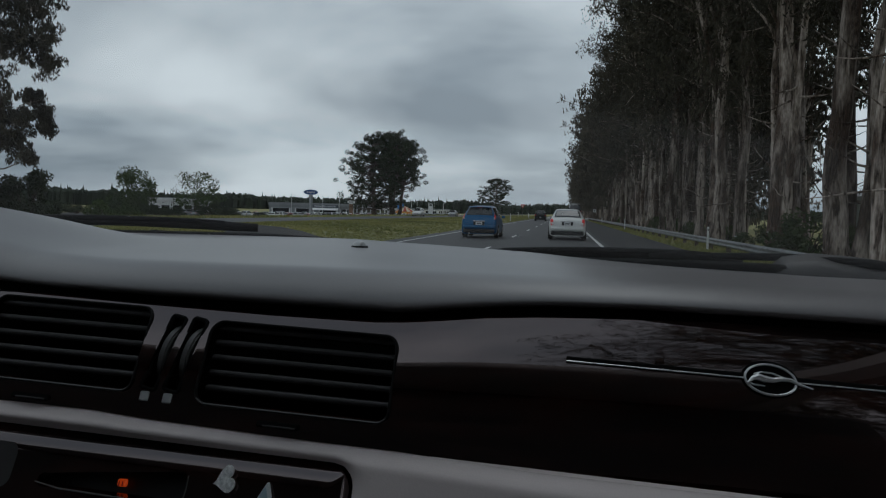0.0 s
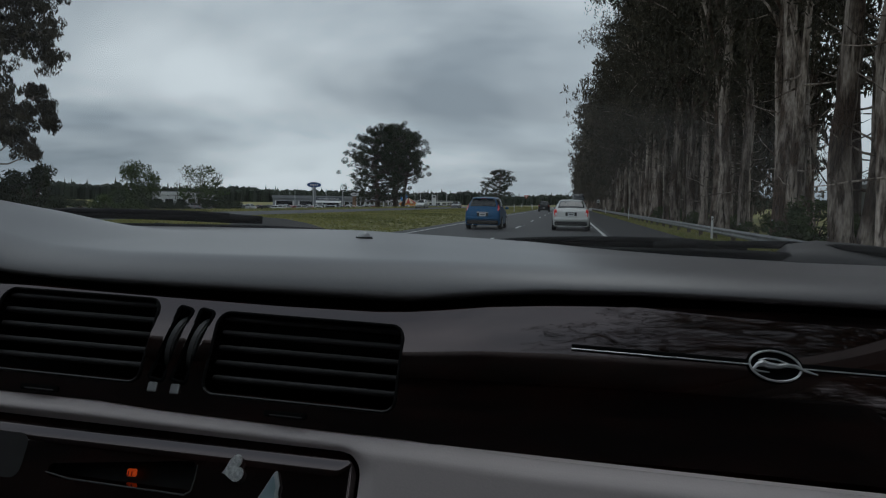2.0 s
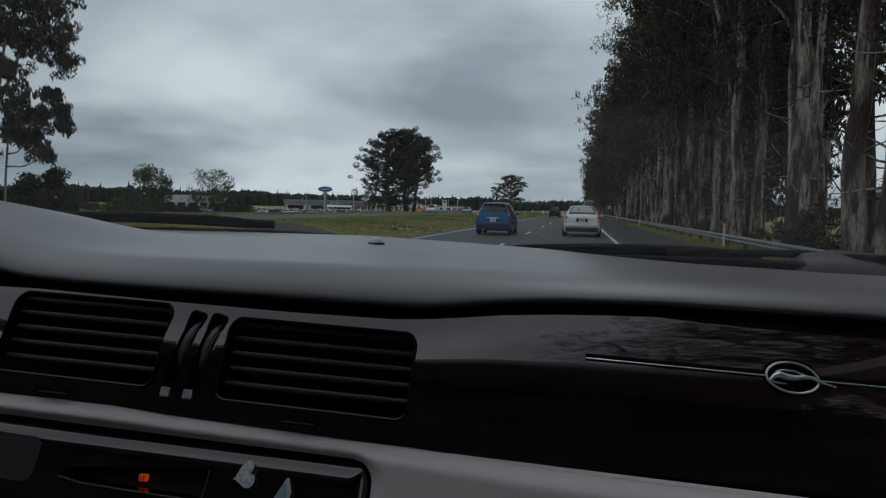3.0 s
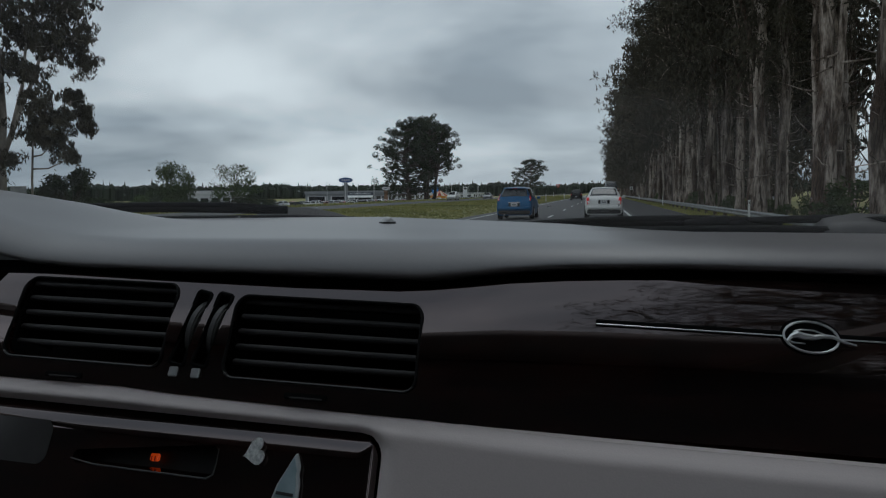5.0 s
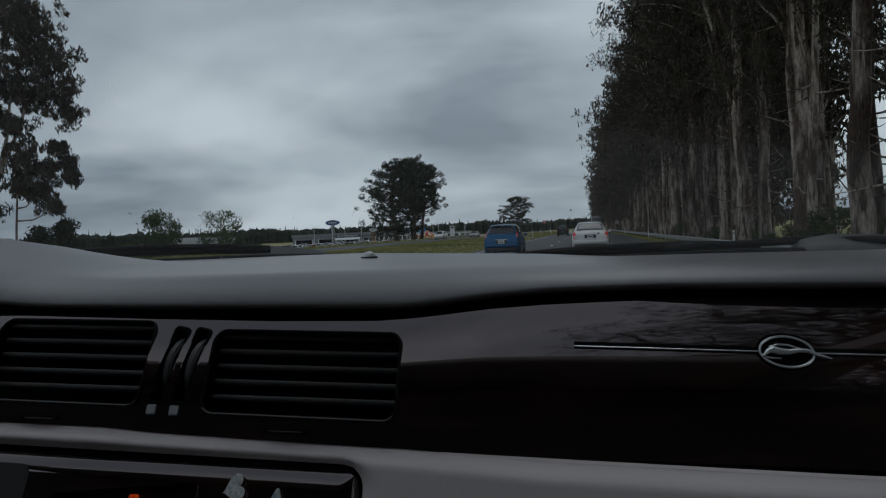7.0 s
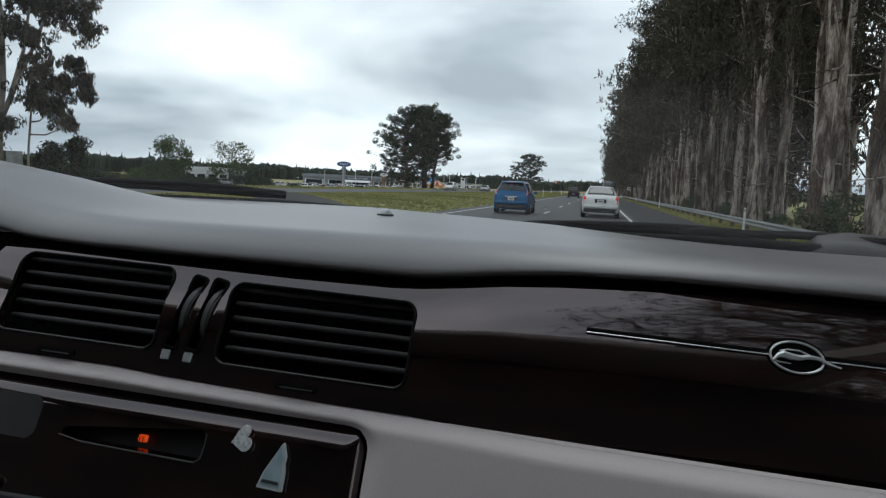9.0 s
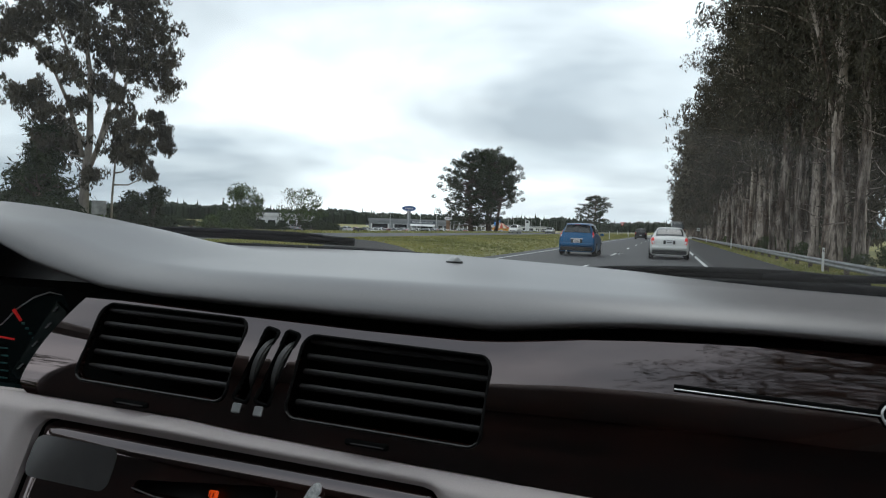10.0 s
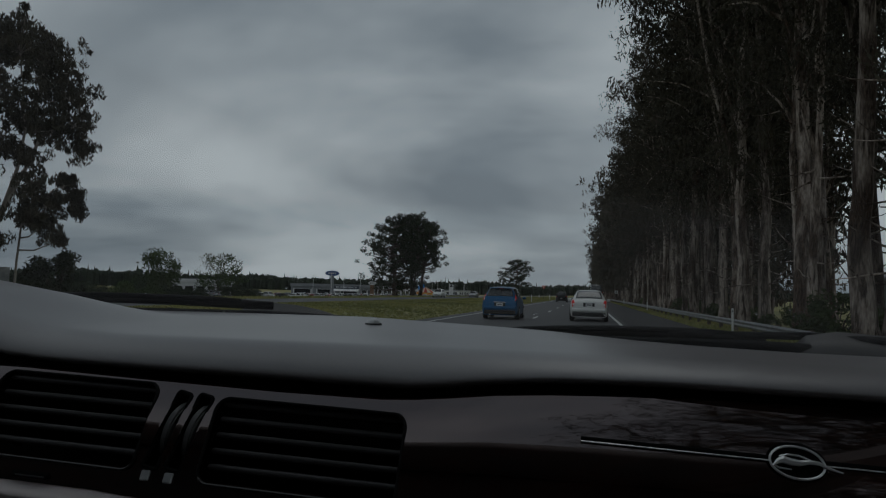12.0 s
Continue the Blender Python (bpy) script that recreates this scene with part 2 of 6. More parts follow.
ROOFING = surface("grey_roof", (0.16, 0.165, 0.17), (0.24, 0.245, 0.25), 0.4, 0.7, fine=8)
WHEELGREY = surface("thumbwheel_grey", (0.085, 0.082, 0.08), (0.125, 0.12, 0.117), 40, 0.6, bump=0.3, fine=700)
CLUSTER = glow("instrument_face", (0.004, 0.010, 0.011), 0.25)
SKYGLASS = surface("car_rear_glass", (0.012, 0.014, 0.015), (0.04, 0.045, 0.046), 1.5, 0.08, fine=6, spec=0.8)
DARKGLASS = surface("tinted_glass", (0.006, 0.007, 0.008), (0.012, 0.014, 0.016), 1.5, 0.08, fine=30, spec=0.15)
SIGNBLUE = surface("sign_blue", (0.015, 0.06, 0.22), (0.025, 0.09, 0.30), 1.5, 0.4)
BRIGHTBLUE = surface("bright_blue", (0.03, 0.22, 0.60), (0.05, 0.28, 0.68), 1.5, 0.4)
SIGNRED = surface("sign_red", (0.40, 0.02, 0.02), (0.55, 0.04, 0.035), 3, 0.4)
SIGNDARK = surface("sign_dark", (0.02, 0.02, 0.022), (0.05, 0.05, 0.055), 3, 0.5)
ORANGE = surface("tent_orange", (0.72, 0.22, 0.02), (0.85, 0.33, 0.04), 1, 0.7)
TENTRED = surface("tent_red", (0.50, 0.05, 0.03), (0.62, 0.09, 0.05), 1, 0.7)
TENTGOLD = surface("tent_gold", (0.78, 0.42, 0.05), (0.86, 0.52, 0.09), 1, 0.7)
TENTCREAM = surface("tent_cream", (0.75, 0.66, 0.48), (0.82, 0.75, 0.58), 1, 0.7)
TYRE = surface("tyre_rubber", (0.012, 0.012, 0.012), (0.025, 0.025, 0.025), 20, 0.85)
RIM = surface("alloy_rim", (0.35, 0.35, 0.36), (0.5, 0.5, 0.51), 20, 0.35, metal=0.8)
TAIL = glow("tail_lamp", (0.58, 0.014, 0.010), 0.32)
TAILDULL = surface("tail_lens", (0.35, 0.015, 0.012), (0.5, 0.03, 0.02), 20, 0.15)
HEADLAMP = surface("head_lamp", (0.75, 0.76, 0.76), (0.85, 0.86, 0.86), 20, 0.1)
PLATE = surface("plate", (0.60, 0.61, 0.62), (0.72, 0.73, 0.74), 20, 0.5)


def car_paint(name, colour, metal=0.25):
    return surface(name, tuple(c * 0.85 for c in colour), colour, 1.5, 0.38, metal=metal, coat=0.15, fine=20)


# ---- building helpers ----
def part(name, bm, material, parent=None, label="", smooth=False):
    me = bpy.data.meshes.new(name)
    bm.to_mesh(me)
    bm.free()
    me.materials.append(material)
    if smooth:
        me.polygons.foreach_set("use_smooth", [True] * len(me.polygons))
    ob = new(name, me)
    ob.parent = parent
    if label:
        tagged(ob, label)
    return ob


def thing(name, label, category, group="", kind="", at=None):
    ob = new(name)
    ob.empty_display_size = 0.1
    if at is not None:
        ob.matrix_basis = at
    return tagged(ob, label, category, group, kind)


def add_box(bm, centre, size, turn=None, bevel=0.0, seg=1):
    m = Matrix.Translation(centre) @ (turn.to_4x4() if turn is not None else Matrix()) @ Matrix.Diagonal((*size, 1))
    made = bmesh.ops.create_cube(bm, size=1, matrix=m)["verts"]
    if bevel:
        edges = list({e for v in made for e in v.link_edges})
        bmesh.ops.bevel(bm, geom=edges, offset=bevel, segments=seg, profile=0.5, affect="EDGES")
    return made


def box(centre, size, turn=None, bevel=0.0, seg=1):
    bm = bmesh.new()
    add_box(bm, centre, size, turn, bevel, seg)
    return bm


def add_tube(bm, points, radii, sides=8, cap=True):
    """A tube along points; radii one a point."""
    rings, count = [], len(points)
    for i, p in enumerate(points):
        p = Vector(p)
        a, b = Vector(points[max(i - 1, 0)]), Vector(points[min(i + 1, count - 1)])
        d = (b - a).normalized() if (b - a).length else Vector((0, 0, 1))
        side = d.cross(Vector((0, 1, 0)) if abs(d.y) < 0.9 else Vector((1, 0, 0))).normalized()
        up = side.cross(d)
        rings.append([bm.verts.new(p + radii[i] * (math.cos(k) * side + math.sin(k) * up)) for k in [2 * math.pi * j / sides for j in range(sides)]])
    for r, s in zip(rings, rings[1:]):
        for j in range(sides):
            bm.faces.new((r[j], r[(j + 1) % sides], s[(j + 1) % sides], s[j]))
    if cap:
        bm.faces.new(rings[0][::-1])
        bm.faces.new(rings[-1])


def tube(points, radii, sides=8):
    bm = bmesh.new()
    add_tube(bm, points, radii, sides)
    bmesh.ops.recalc_face_normals(bm, faces=bm.faces)
    return bm


def loft(sections, closed=True, cap=True):
    """Faces between equal rows of points."""
    bm = bmesh.new()
    rows = [[bm.verts.new(p) for p in s] for s in sections]
    n = len(rows[0])
    for r, s in zip(rows, rows[1:]):
        for j in range(n if closed else n - 1):
            bm.faces.new((r[j], r[(j + 1) % n], s[(j + 1) % n], s[j]))
    if cap and closed:
        bm.faces.new(rows[0][::-1])
        bm.faces.new(rows[-1])
    bmesh.ops.recalc_face_normals(bm, faces=bm.faces)
    return bm


def slab(outline, z0, z1):
    """A flat plate: a polygon in x, y between two heights."""
    bm = bmesh.new()
    low = [bm.verts.new((x, y, z0)) for x, y in outline]
    top = [bm.verts.new((x, y, z1)) for x, y in outline]
    bm.faces.new(low[::-1])
    bm.faces.new(top)
    for i in range(len(low)):
        j = (i + 1) % len(low)
        bm.faces.new((low[i], low[j], top[j], top[i]))
    bmesh.ops.recalc_face_normals(bm, faces=bm.faces)
    return bm


def plate_xz(outline, y, depth, at=(0, 0)):
    """An upright plate facing the road: a polygon in x, z with a thickness in y."""
    bm = bmesh.new()
    a = [bm.verts.new((x + at[0], y, z + at[1])) for x, z in outline]
    b = [bm.verts.new((x + at[0], y + depth, z + at[1])) for x, z in outline]
    bm.faces.new(a)
    bm.faces.new(b[::-1])
    for i in range(len(a)):
        j = (i + 1) % len(a)
        bm.faces.new((a[j], a[i], b[i], b[j]))
    bmesh.ops.recalc_face_normals(bm, faces=bm.faces)
    return bm


def ellipse(rx, ry, n=32):
    return [(rx * math.cos(2 * math.pi * i / n), ry * math.sin(2 * math.pi * i / n)) for i in range(n)]

# ---- the car that carries the camera: dashboard ----
def ease(a, b, v):
    u = min(max((v - a) / (b - a), 0.0), 1.0)
    return u * u * (3 - 2 * u)


def face_y(z):
    """The dashboard's sloping face; z from the eye's height."""
    return 0.4426 + 0.509 * (z + 0.09)


LIP_X = (-1.15, -1.0, -0.8, -0.65, -0.60, -0.548, -0.50, -0.46, -0.43, -0.39, -0.30, -0.17, -0.115, -0.093, -0.056, -0.02, 0.05, 0.16, 0.35, 0.62)
LIP_Z = (-0.06, -0.02, 0.004, 0.004, 0.0, -0.013, -0.031, -0.040, -0.046, -0.049, -0.0515, -0.054, -0.055, -0.053, -0.049, -0.0465, -0.0455, -0.0475, -0.052, -0.062)
TOP_X = (-1.15, -1.0, -0.75, -0.66, -0.62, -0.57, -0.53, -0.49, -0.463, -0.42, -0.36, -0.1, 0.1, 0.3, 0.62)
TOP_Z = (-0.035, 0.0, 0.020, 0.016, 0.012, 0.005, -0.002, -0.014, -0.022, -0.031, -0.034, -0.0345, -0.035, -0.037, -0.045)
EDGE_X = (-1.15, -0.30, -0.24, -0.14, -0.05, 0.0, 0.065, 0.14, 0.35, 0.62)
EDGE_Z = (-0.033, -0.033, -0.0355, -0.039, -0.0425, -0.046, -0.050, -0.053, -0.056, -0.058)
WOODTOP_X = (-0.46, -0.40, -0.295, -0.201, -0.129, -0.107, -0.084, -0.055, -0.02, 0.014, 0.08, 0.161, 0.55)
WOODTOP_Z = (-0.0575, -0.058, -0.062, -0.065, -0.066, -0.065, -0.063, -0.060, -0.058, -0.057, -0.056, -0.057, -0.062)
WOODLOW_X = (-0.46, -0.315, -0.275, -0.157, -0.106, -0.018, 0.074, 0.149, 0.55)
WOODLOW_Z = (-0.1260, -0.1296, -0.1324, -0.1376, -0.1392, -0.1446, -0.1474, -0.1496, -0.159)


def wood_top(x):
    return float(np.interp(x, WOODTOP_X, WOODTOP_Z))


def wood_low(x):
    return float(np.interp(x, WOODLOW_X, WOODLOW_Z))


def screen_foot(x):
    """Where the windscreen meets the pad."""
    return 0.985 - 0.30 * (x + 0.27) ** 2


def pad_height(x, y):
    top = float(np.interp(x, TOP_X, TOP_Z))
    flat = float(np.interp(x, EDGE_X, EDGE_Z))
    return top + (flat - top) * ease(0.60, 0.86, y)


def build_pad():
    sections = []
    for i in range(121):
        x = -1.15 + 1.77 * i / 120
        lip, top, foot = float(np.interp(x, LIP_X, LIP_Z)), float(np.interp(x, TOP_X, TOP_Z)), screen_foot(x)
        lip *= 1.05
        pts = [(0.54, lip - 0.005), (0.490, lip - 0.005), (0.479, lip - 0.003)]
        for k in range(15):
            u = (k / 14) ** 1.8
            pts.append((0.474 + 0.046 * u, lip + (pad_height(x, 0.52) - lip) * (1 - (1 - u) ** 2) ** 0.62))
        for y in np.linspace(0.54, foot, 14):
            pts.append((float(y), pad_height(x, float(y))))
        pts.append((foot + 0.01, -0.12))
        sections.append([(x, y, z + EYE) for y, z in pts])
    return loft(sections)


def sheared(x, z):
    return z + 0.030 * (x + 0.2645)


def round_rect(x, z, x0, x1, z0, z1, r):
    cx, cz, hx, hz = (x0 + x1) / 2, (z0 + z1) / 2, (x1 - x0) / 2 - r, (z1 - z0) / 2 - r
    dx, dz = abs(x - cx) - hx, abs(z - cz) - hz
    return math.hypot(max(dx, 0), max(dz, 0)) + min(max(dx, dz), 0) - r


def pierced(nx, nz, place, hole, depth):
    """A panel of nx by nz cells with openings where hole(x, z) < 0. place(u, v) gives x, z; depth(x, z, v) gives y.
    Its back lies 6 mm behind, closed at the openings by a rim."""
    bm = bmesh.new()
    grid = []
    for j in range(nz + 1):
        row = []
        for i in range(nx + 1):
            x, z = place(i / nx, j / nz)
            row.append([x, z, j / nz])
        grid.append(row)
    inside = [[hole(p[0], p[1]) < 0 for p in row] for row in grid]
    gone = [[False] * (nx + 1) for _ in range(nz + 1)]
    for j in range(nz + 1):
        for i in range(nx + 1):
            if not inside[j][i]:
                continue
            near = [(a, c) for a in (j - 1, j, j + 1) for c in (i - 1, i, i + 1) if 0 <= a <= nz and 0 <= c <= nx]
            if all(inside[a][c] for a, c in near):
                gone[j][i] = True
                continue
            p = grid[j][i]
            for _ in range(3):
                e = 1e-5
                d = hole(p[0], p[1])
                gx, gz = (hole(p[0] + e, p[1]) - d) / e, (hole(p[0], p[1] + e) - d) / e
                g = max(gx * gx + gz * gz, 1e-6)
                p[0], p[1] = p[0] - d * gx / g, p[1] - d * gz / g
    verts = [[bm.verts.new((p[0], depth(p[0], p[1], p[2]), p[1] + EYE)) for p in row] for row in grid]
    for j in range(nz):
        for i in range(nx):
            corners = ((j, i), (j, i + 1), (j + 1, i + 1), (j + 1, i))
            if not any(gone[a][c] for a, c in corners) and not all(inside[a][c] for a, c in corners):
                bm.faces.new((verts[j][i], verts[j][i + 1], verts[j + 1][i + 1], verts[j + 1][i]))
    bmesh.ops.recalc_face_normals(bm, faces=bm.faces)
    edge = [e for e in bm.edges if e.is_boundary]
    for e in edge:
        e.smooth = False
    out = bmesh.ops.extrude_edge_only(bm, edges=edge)["geom"]
    for v in out:
        if isinstance(v, bmesh.types.BMVert):
            v.co.y += 0.006
    loose = [v for v in bm.verts if not v.link_faces]
    bmesh.ops.delete(bm, geom=loose, context="VERTS")
    return bm


VENTS = ((-0.413, -0.287, -0.1165, -0.0645), (-0.2405, -0.1095, -0.1190, -0.0690))
SLOTS = (((-0.2672, -0.0725), (-0.2745, -0.1095)), ((-0.2510, -0.0735), (-0.2580, -0.1100)))


def slot_frame(a, b):
    """Middle, direction, half length and half width of a slot."""
    ln = math.hypot(b[0] - a[0], b[1] - a[1])
    return ((a[0] + b[0]) / 2, (a[1] + b[1]) / 2), ((b[0] - a[0]) / ln, (b[1] - a[1]) / ln), ln / 2 + 0.004, 0.0054


def slot_box(x, z, a, b):
    (cx, cz), (dx, dz), hl, hw = slot_frame(a, b)
    along, aside = (x - cx) * dx + (z - cz) * dz, (x - cx) * dz - (z - cz) * dx
    return round_rect(aside, along, -hw, hw, -hl, hl, 0.0022)


def wood_holes(x, z):
    s = sheared(x, z)
    d = min(round_rect(x, s, x0, x1, z0, z1, 0.008) for x0, x1, z0, z1 in VENTS)
    return min(d, *(slot_box(x, z, a, b) for a, b in SLOTS))


def wood_place(u, v):
    left = -0.464 + 0.029 * max(0.0, v) ** 1.3 + 0.010 * (1 - min(1.0, v / 0.14)) ** 2
    x = left + (0.55 - left) * u
    return x, wood_low(x) + (wood_top(x) - wood_low(x)) * v


def wood_depth(x, z, v):
    w = 2 * v - 1
    return face_y(z) + 0.0050 - 0.0072 * (1 - w * w)


dashboard = thing("dashboard", "grey vinyl car dashboard with glossy dark wood trim", "dashboard", at=pose(-0.27, 0.6, 0))
home = dashboard.matrix_basis.inverted()


def dash_part(name, bm, material, parent=None, label="", smooth=False):
    if parent is None:
        bmesh.ops.transform(bm, matrix=home, verts=bm.verts)
        return part(name, bm, material, dashboard, label, smooth)
    bmesh.ops.transform(bm, matrix=home, verts=bm.verts)
    return part(name, bm, material, parent, label, smooth)


dash_part("top_pad", build_pad(), PAD, label="matt grey vinyl top pad with a rounded lip", smooth=True)
WRAP_X = np.linspace(-0.2, 0.6, 161)
WRAP_Y = np.cumsum([0.005 * (0.105 * ease(-0.12, -0.04, x) - 0.075 * ease(0.03, 0.17, x)) for x in WRAP_X])


def wrap(bm):
    """The passenger side of the strip turns away round the cabin's corner; it runs back along lines from the seat."""
    for v in bm.verts:
        f = 1 + float(np.interp(v.co.x, WRAP_X, WRAP_Y)) / v.co.y
        v.co = (v.co.x * f, v.co.y * f, EYE + (v.co.z - EYE) * f)
    return bm


dash_part("wood_trim", wrap(pierced(760, 60, wood_place, wood_holes, wood_depth)), WOOD, label="glossy dark red burl wood trim strip", smooth=True)

# near-black box behind the strip: the shade in the gap put into its colour
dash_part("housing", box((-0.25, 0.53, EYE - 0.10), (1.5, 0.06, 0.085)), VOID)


def rounded_path(x0, x1, z0, z1, r, n=6):
    pts = []
    for cx, cz, a0 in ((x1 - r, z1 - r, 0), (x0 + r, z1 - r, 90), (x0 + r, z0 + r, 180), (x1 - r, z0 + r, 270)):
        for k in range(n + 1):
            a = radians(a0 + 90 * k / n)
            pts.append((cx + r * math.cos(a), cz + r * math.sin(a)))
    return pts


def surface_y(x, z):
    lo, hi = wood_low(x), wood_top(x)
    return wood_depth(x, z, (z - lo) / (hi - lo))


for x0, x1, z0, z1 in VENTS:
    path = []
    for x, s in rounded_path(x0, x1, z0, z1, 0.008):
        z = s - 0.030 * (x + 0.2645)
        path.append((x, surface_y(x, z) - 0.0005, z + EYE))
    path.append(path[0])
    rim = bmesh.new()
    add_tube(rim, path, [0.0011] * len(path), 8)
    vent = dash_part("vent", rim, VENTRIM, label="black air vent with level slats")
    # added along the bottom only, where the rim would catch the light
    dash_part("lip", tube([(x, y - 0.0007, z) for x, y, z in path[16:26]], [0.0004] + [0.0009] * 8 + [0.0004], 6), LIP_GLINT, vent, "thin lower lip, paler than the rim as a painted glint")
    # near-black back and sides carry the shade behind the slats
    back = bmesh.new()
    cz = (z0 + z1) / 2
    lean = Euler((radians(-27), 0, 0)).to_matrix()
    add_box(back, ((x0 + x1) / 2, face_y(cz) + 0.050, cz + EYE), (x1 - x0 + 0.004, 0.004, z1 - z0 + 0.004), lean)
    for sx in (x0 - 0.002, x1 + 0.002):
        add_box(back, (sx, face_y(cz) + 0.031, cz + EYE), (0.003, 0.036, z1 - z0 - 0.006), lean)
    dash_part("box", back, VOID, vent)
    for k in range(5):
        s = z1 - (z1 - z0) * (k + 0.78) / 5.35
        xm = (x0 + x1) / 2
        z = s - 0.030 * (xm + 0.2645)
        turn = Euler((radians(-14), radians(1.72), 0)).to_matrix()
        dash_part("slat", box((xm, face_y(z) + 0.019, z + EYE), (x1 - x0 - 0.003, 0.022, 0.0042), turn, 0.0019, 3), SLAT, vent)

for (ax, az), (bx, bz) in SLOTS:
    lx, lz = bx - ax, bz - az
    ln = math.hypot(lx, lz)
    (mx, mz), (dx, dz), hl, hw = slot_frame((ax, az), (bx, bz))
    ring_pts = [(mx + v * dx + u * dz, mz + v * dz - u * dx) for u, v in rounded_path(-hw, hw, -hl, hl, 0.0022, 4)]
    ring_pts.append(ring_pts[0])
    dash_part("slot_edge", tube([(x, surface_y(x, z) + 0.0002, z + EYE) for x, z in ring_pts], [0.0015] * len(ring_pts), 6), VOID)
    cx, cz = (ax + bx) / 2, (az + bz) / 2
    wheel = bmesh.new()
    bmesh.ops.create_cone(wheel, cap_ends=True, segments=28, radius1=0.021, radius2=0.021, depth=0.0052,
                          matrix=Matrix.Translation((cx, face_y(cz) + 0.0165, cz - 0.005 + EYE)) @ Matrix.Rotation(radians(90) - math.asin(lx / ln), 4, "Y"))
    bmesh.ops.bevel(wheel, geom=[e for e in wheel.edges if len(e.link_faces) == 2 and e.calc_face_angle(0) > 1.2], offset=0.0012, segments=2, affect="EDGES")
    dash_part("thumbwheel", wheel, WHEELGREY, label="ribbed black thumbwheel")
    mark = box((bx - 0.0017, surface_y(bx, bz - 0.008) - 0.001, bz - 0.0083 + EYE), (0.0062, 0.002, 0.0066), Euler((radians(-27), 0, 0)).to_matrix(), 0.0006)
    dash_part("vent_mark", mark, SILVER, label="small silver mark under the thumbwheel")
for tx, tz in ((-0.361, -0.1235), (-0.181, -0.1295)):
    dash_part("vent_tab", box((tx, surface_y(tx, tz) - 0.001, tz + EYE), (0.029, 0.002, 0.0042), Euler((radians(-24), radians(1.7), 0)).to_matrix(), 0.001), VOID)
    dash_part("tab_ridge", box((tx + 0.001, surface_y(tx, tz) - 0.0028, tz - 0.0004 + EYE), (0.022, 0.002, 0.0010), Euler((radians(-24), radians(1.7), 0)).to_matrix(), 0.0005), SLAT)


# ---- lower grey panel and the centre stack ----
def stack_hole(x, z):
    return round_rect(x, sheared(x, z), -0.4335, -0.1270, -0.62, -0.1440, 0.013)


def low_place(u, v):
    x = -1.15 + 1.70 * u
    top = wood_low(x) if x > -0.46 else wood_low(-0.46) - 0.0
    w = v ** 1.7
    return x, top - (top + 0.52) * w


def low_depth(x, z, v):
    top = wood_low(max(x, -0.46))
    d = top - z
    y = face_y(z) + 0.006 - 0.010 * ease(0, 0.007, d)
    # the edge rolls in round the centre stack
    y += 0.008 * (1 - ease(-0.001, 0.008, stack_hole(x, z)))
    return y if z > -0.22 else face_y(-0.22) - 0.004 + 0.25 * (-0.22 - z) ** 1.5


dash_part("lower_panel", pierced(300, 60, low_place, stack_hole, low_depth), PLASTIC, label="light grey plastic lower dash panel", smooth=True)
# near-black box for the shade in the gap round the centre stack
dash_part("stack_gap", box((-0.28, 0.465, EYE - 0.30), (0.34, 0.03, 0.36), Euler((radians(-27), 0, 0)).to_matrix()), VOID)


def radio_holes(x, z):
    s = sheared(x, z)
    return max(round_rect(x, s, -0.337, -0.2335, -0.1765, -0.1590, 0.003), s + 0.1590 + 0.11 * max(0.0, -0.2335 - x) - 0.001)


def radio_place(u, v):
    x = -0.4300 + 0.2995 * u
    s = -0.40 + 0.2535 * v ** 0.6
    corner = 0.012
    side = min(x + 0.4300, -0.1305 - x)
    if side < corner:
        s = min(s, -0.1465 - corner + math.sqrt(corner ** 2 - (corner - side) ** 2)) if v > 0.9 else s
    return x, s - 0.030 * (x + 0.2645)


def radio_depth(x, z, v):
    s = sheared(x, z)
    near = min(-0.1465 - s, x + 0.430, -0.1305 - x)
    return face_y(z) + 0.003 + 0.0012 * (1 - min(1.0, near / 0.0015)) + 0.0060 * (1 - min(1.0, near / 0.0130)) ** 2


radio = dash_part("centre_panel", pierced(150, 70, radio_place, radio_holes, radio_depth), WOOD, label="glossy dark wood centre stack panel", smooth=True)
zc = -0.168
dash_part("slot_back", box((-0.285, face_y(zc) + 0.020, zc + EYE), (0.112, 0.004, 0.030), Euler((radians(-27), radians(1.7), 0)).to_matrix()), BLACK, radio)
rim_pts = []
for x, s in ((-0.338, -0.1740), (-0.32, -0.1762), (-0.28, -0.1766), (-0.2385, -0.1768), (-0.2345, -0.1745), (-0.2335, -0.168), (-0.2335, -0.160)):
    z = s - 0.030 * (x + 0.2645)
    rim_pts.append((x, face_y(z) + 0.0025, z + EYE))
dash_part("slot_rim", tube(rim_pts, [0.0004, 0.0006, 0.0006, 0.0006, 0.0005, 0.0004, 0.0003], 6), WHEELGREY, radio, "worn silver rim of the slot")
dash_part("warning_lamp", box((-0.2825, face_y(-0.172) + 0.013, EYE - 0.1718), (0.0062, 0.003, 0.0048), Euler((radians(-27), 0, radians(4))).to_matrix(), 0.0008), AMBER, radio, "lit amber warning lamp")
for k in (-0.0014, 0.001):
    dash_part("lamp_bar", box((-0.2825 + k, face_y(-0.172) + 0.0112, EYE - 0.1718), (0.0006, 0.001, 0.003), Euler((radians(-27), 0, 0)).to_matrix()), SIGNRED, radio)
dz = -0.166
show = bmesh.new()
path = [(x, s - 0.030 * (x + 0.2645)) for x, s in rounded_path(-0.4285, -0.3570, -0.1800, -0.1545, 0.007)]
front = [show.verts.new((x, face_y(z) + 0.0027, z + EYE)) for x, z in path]
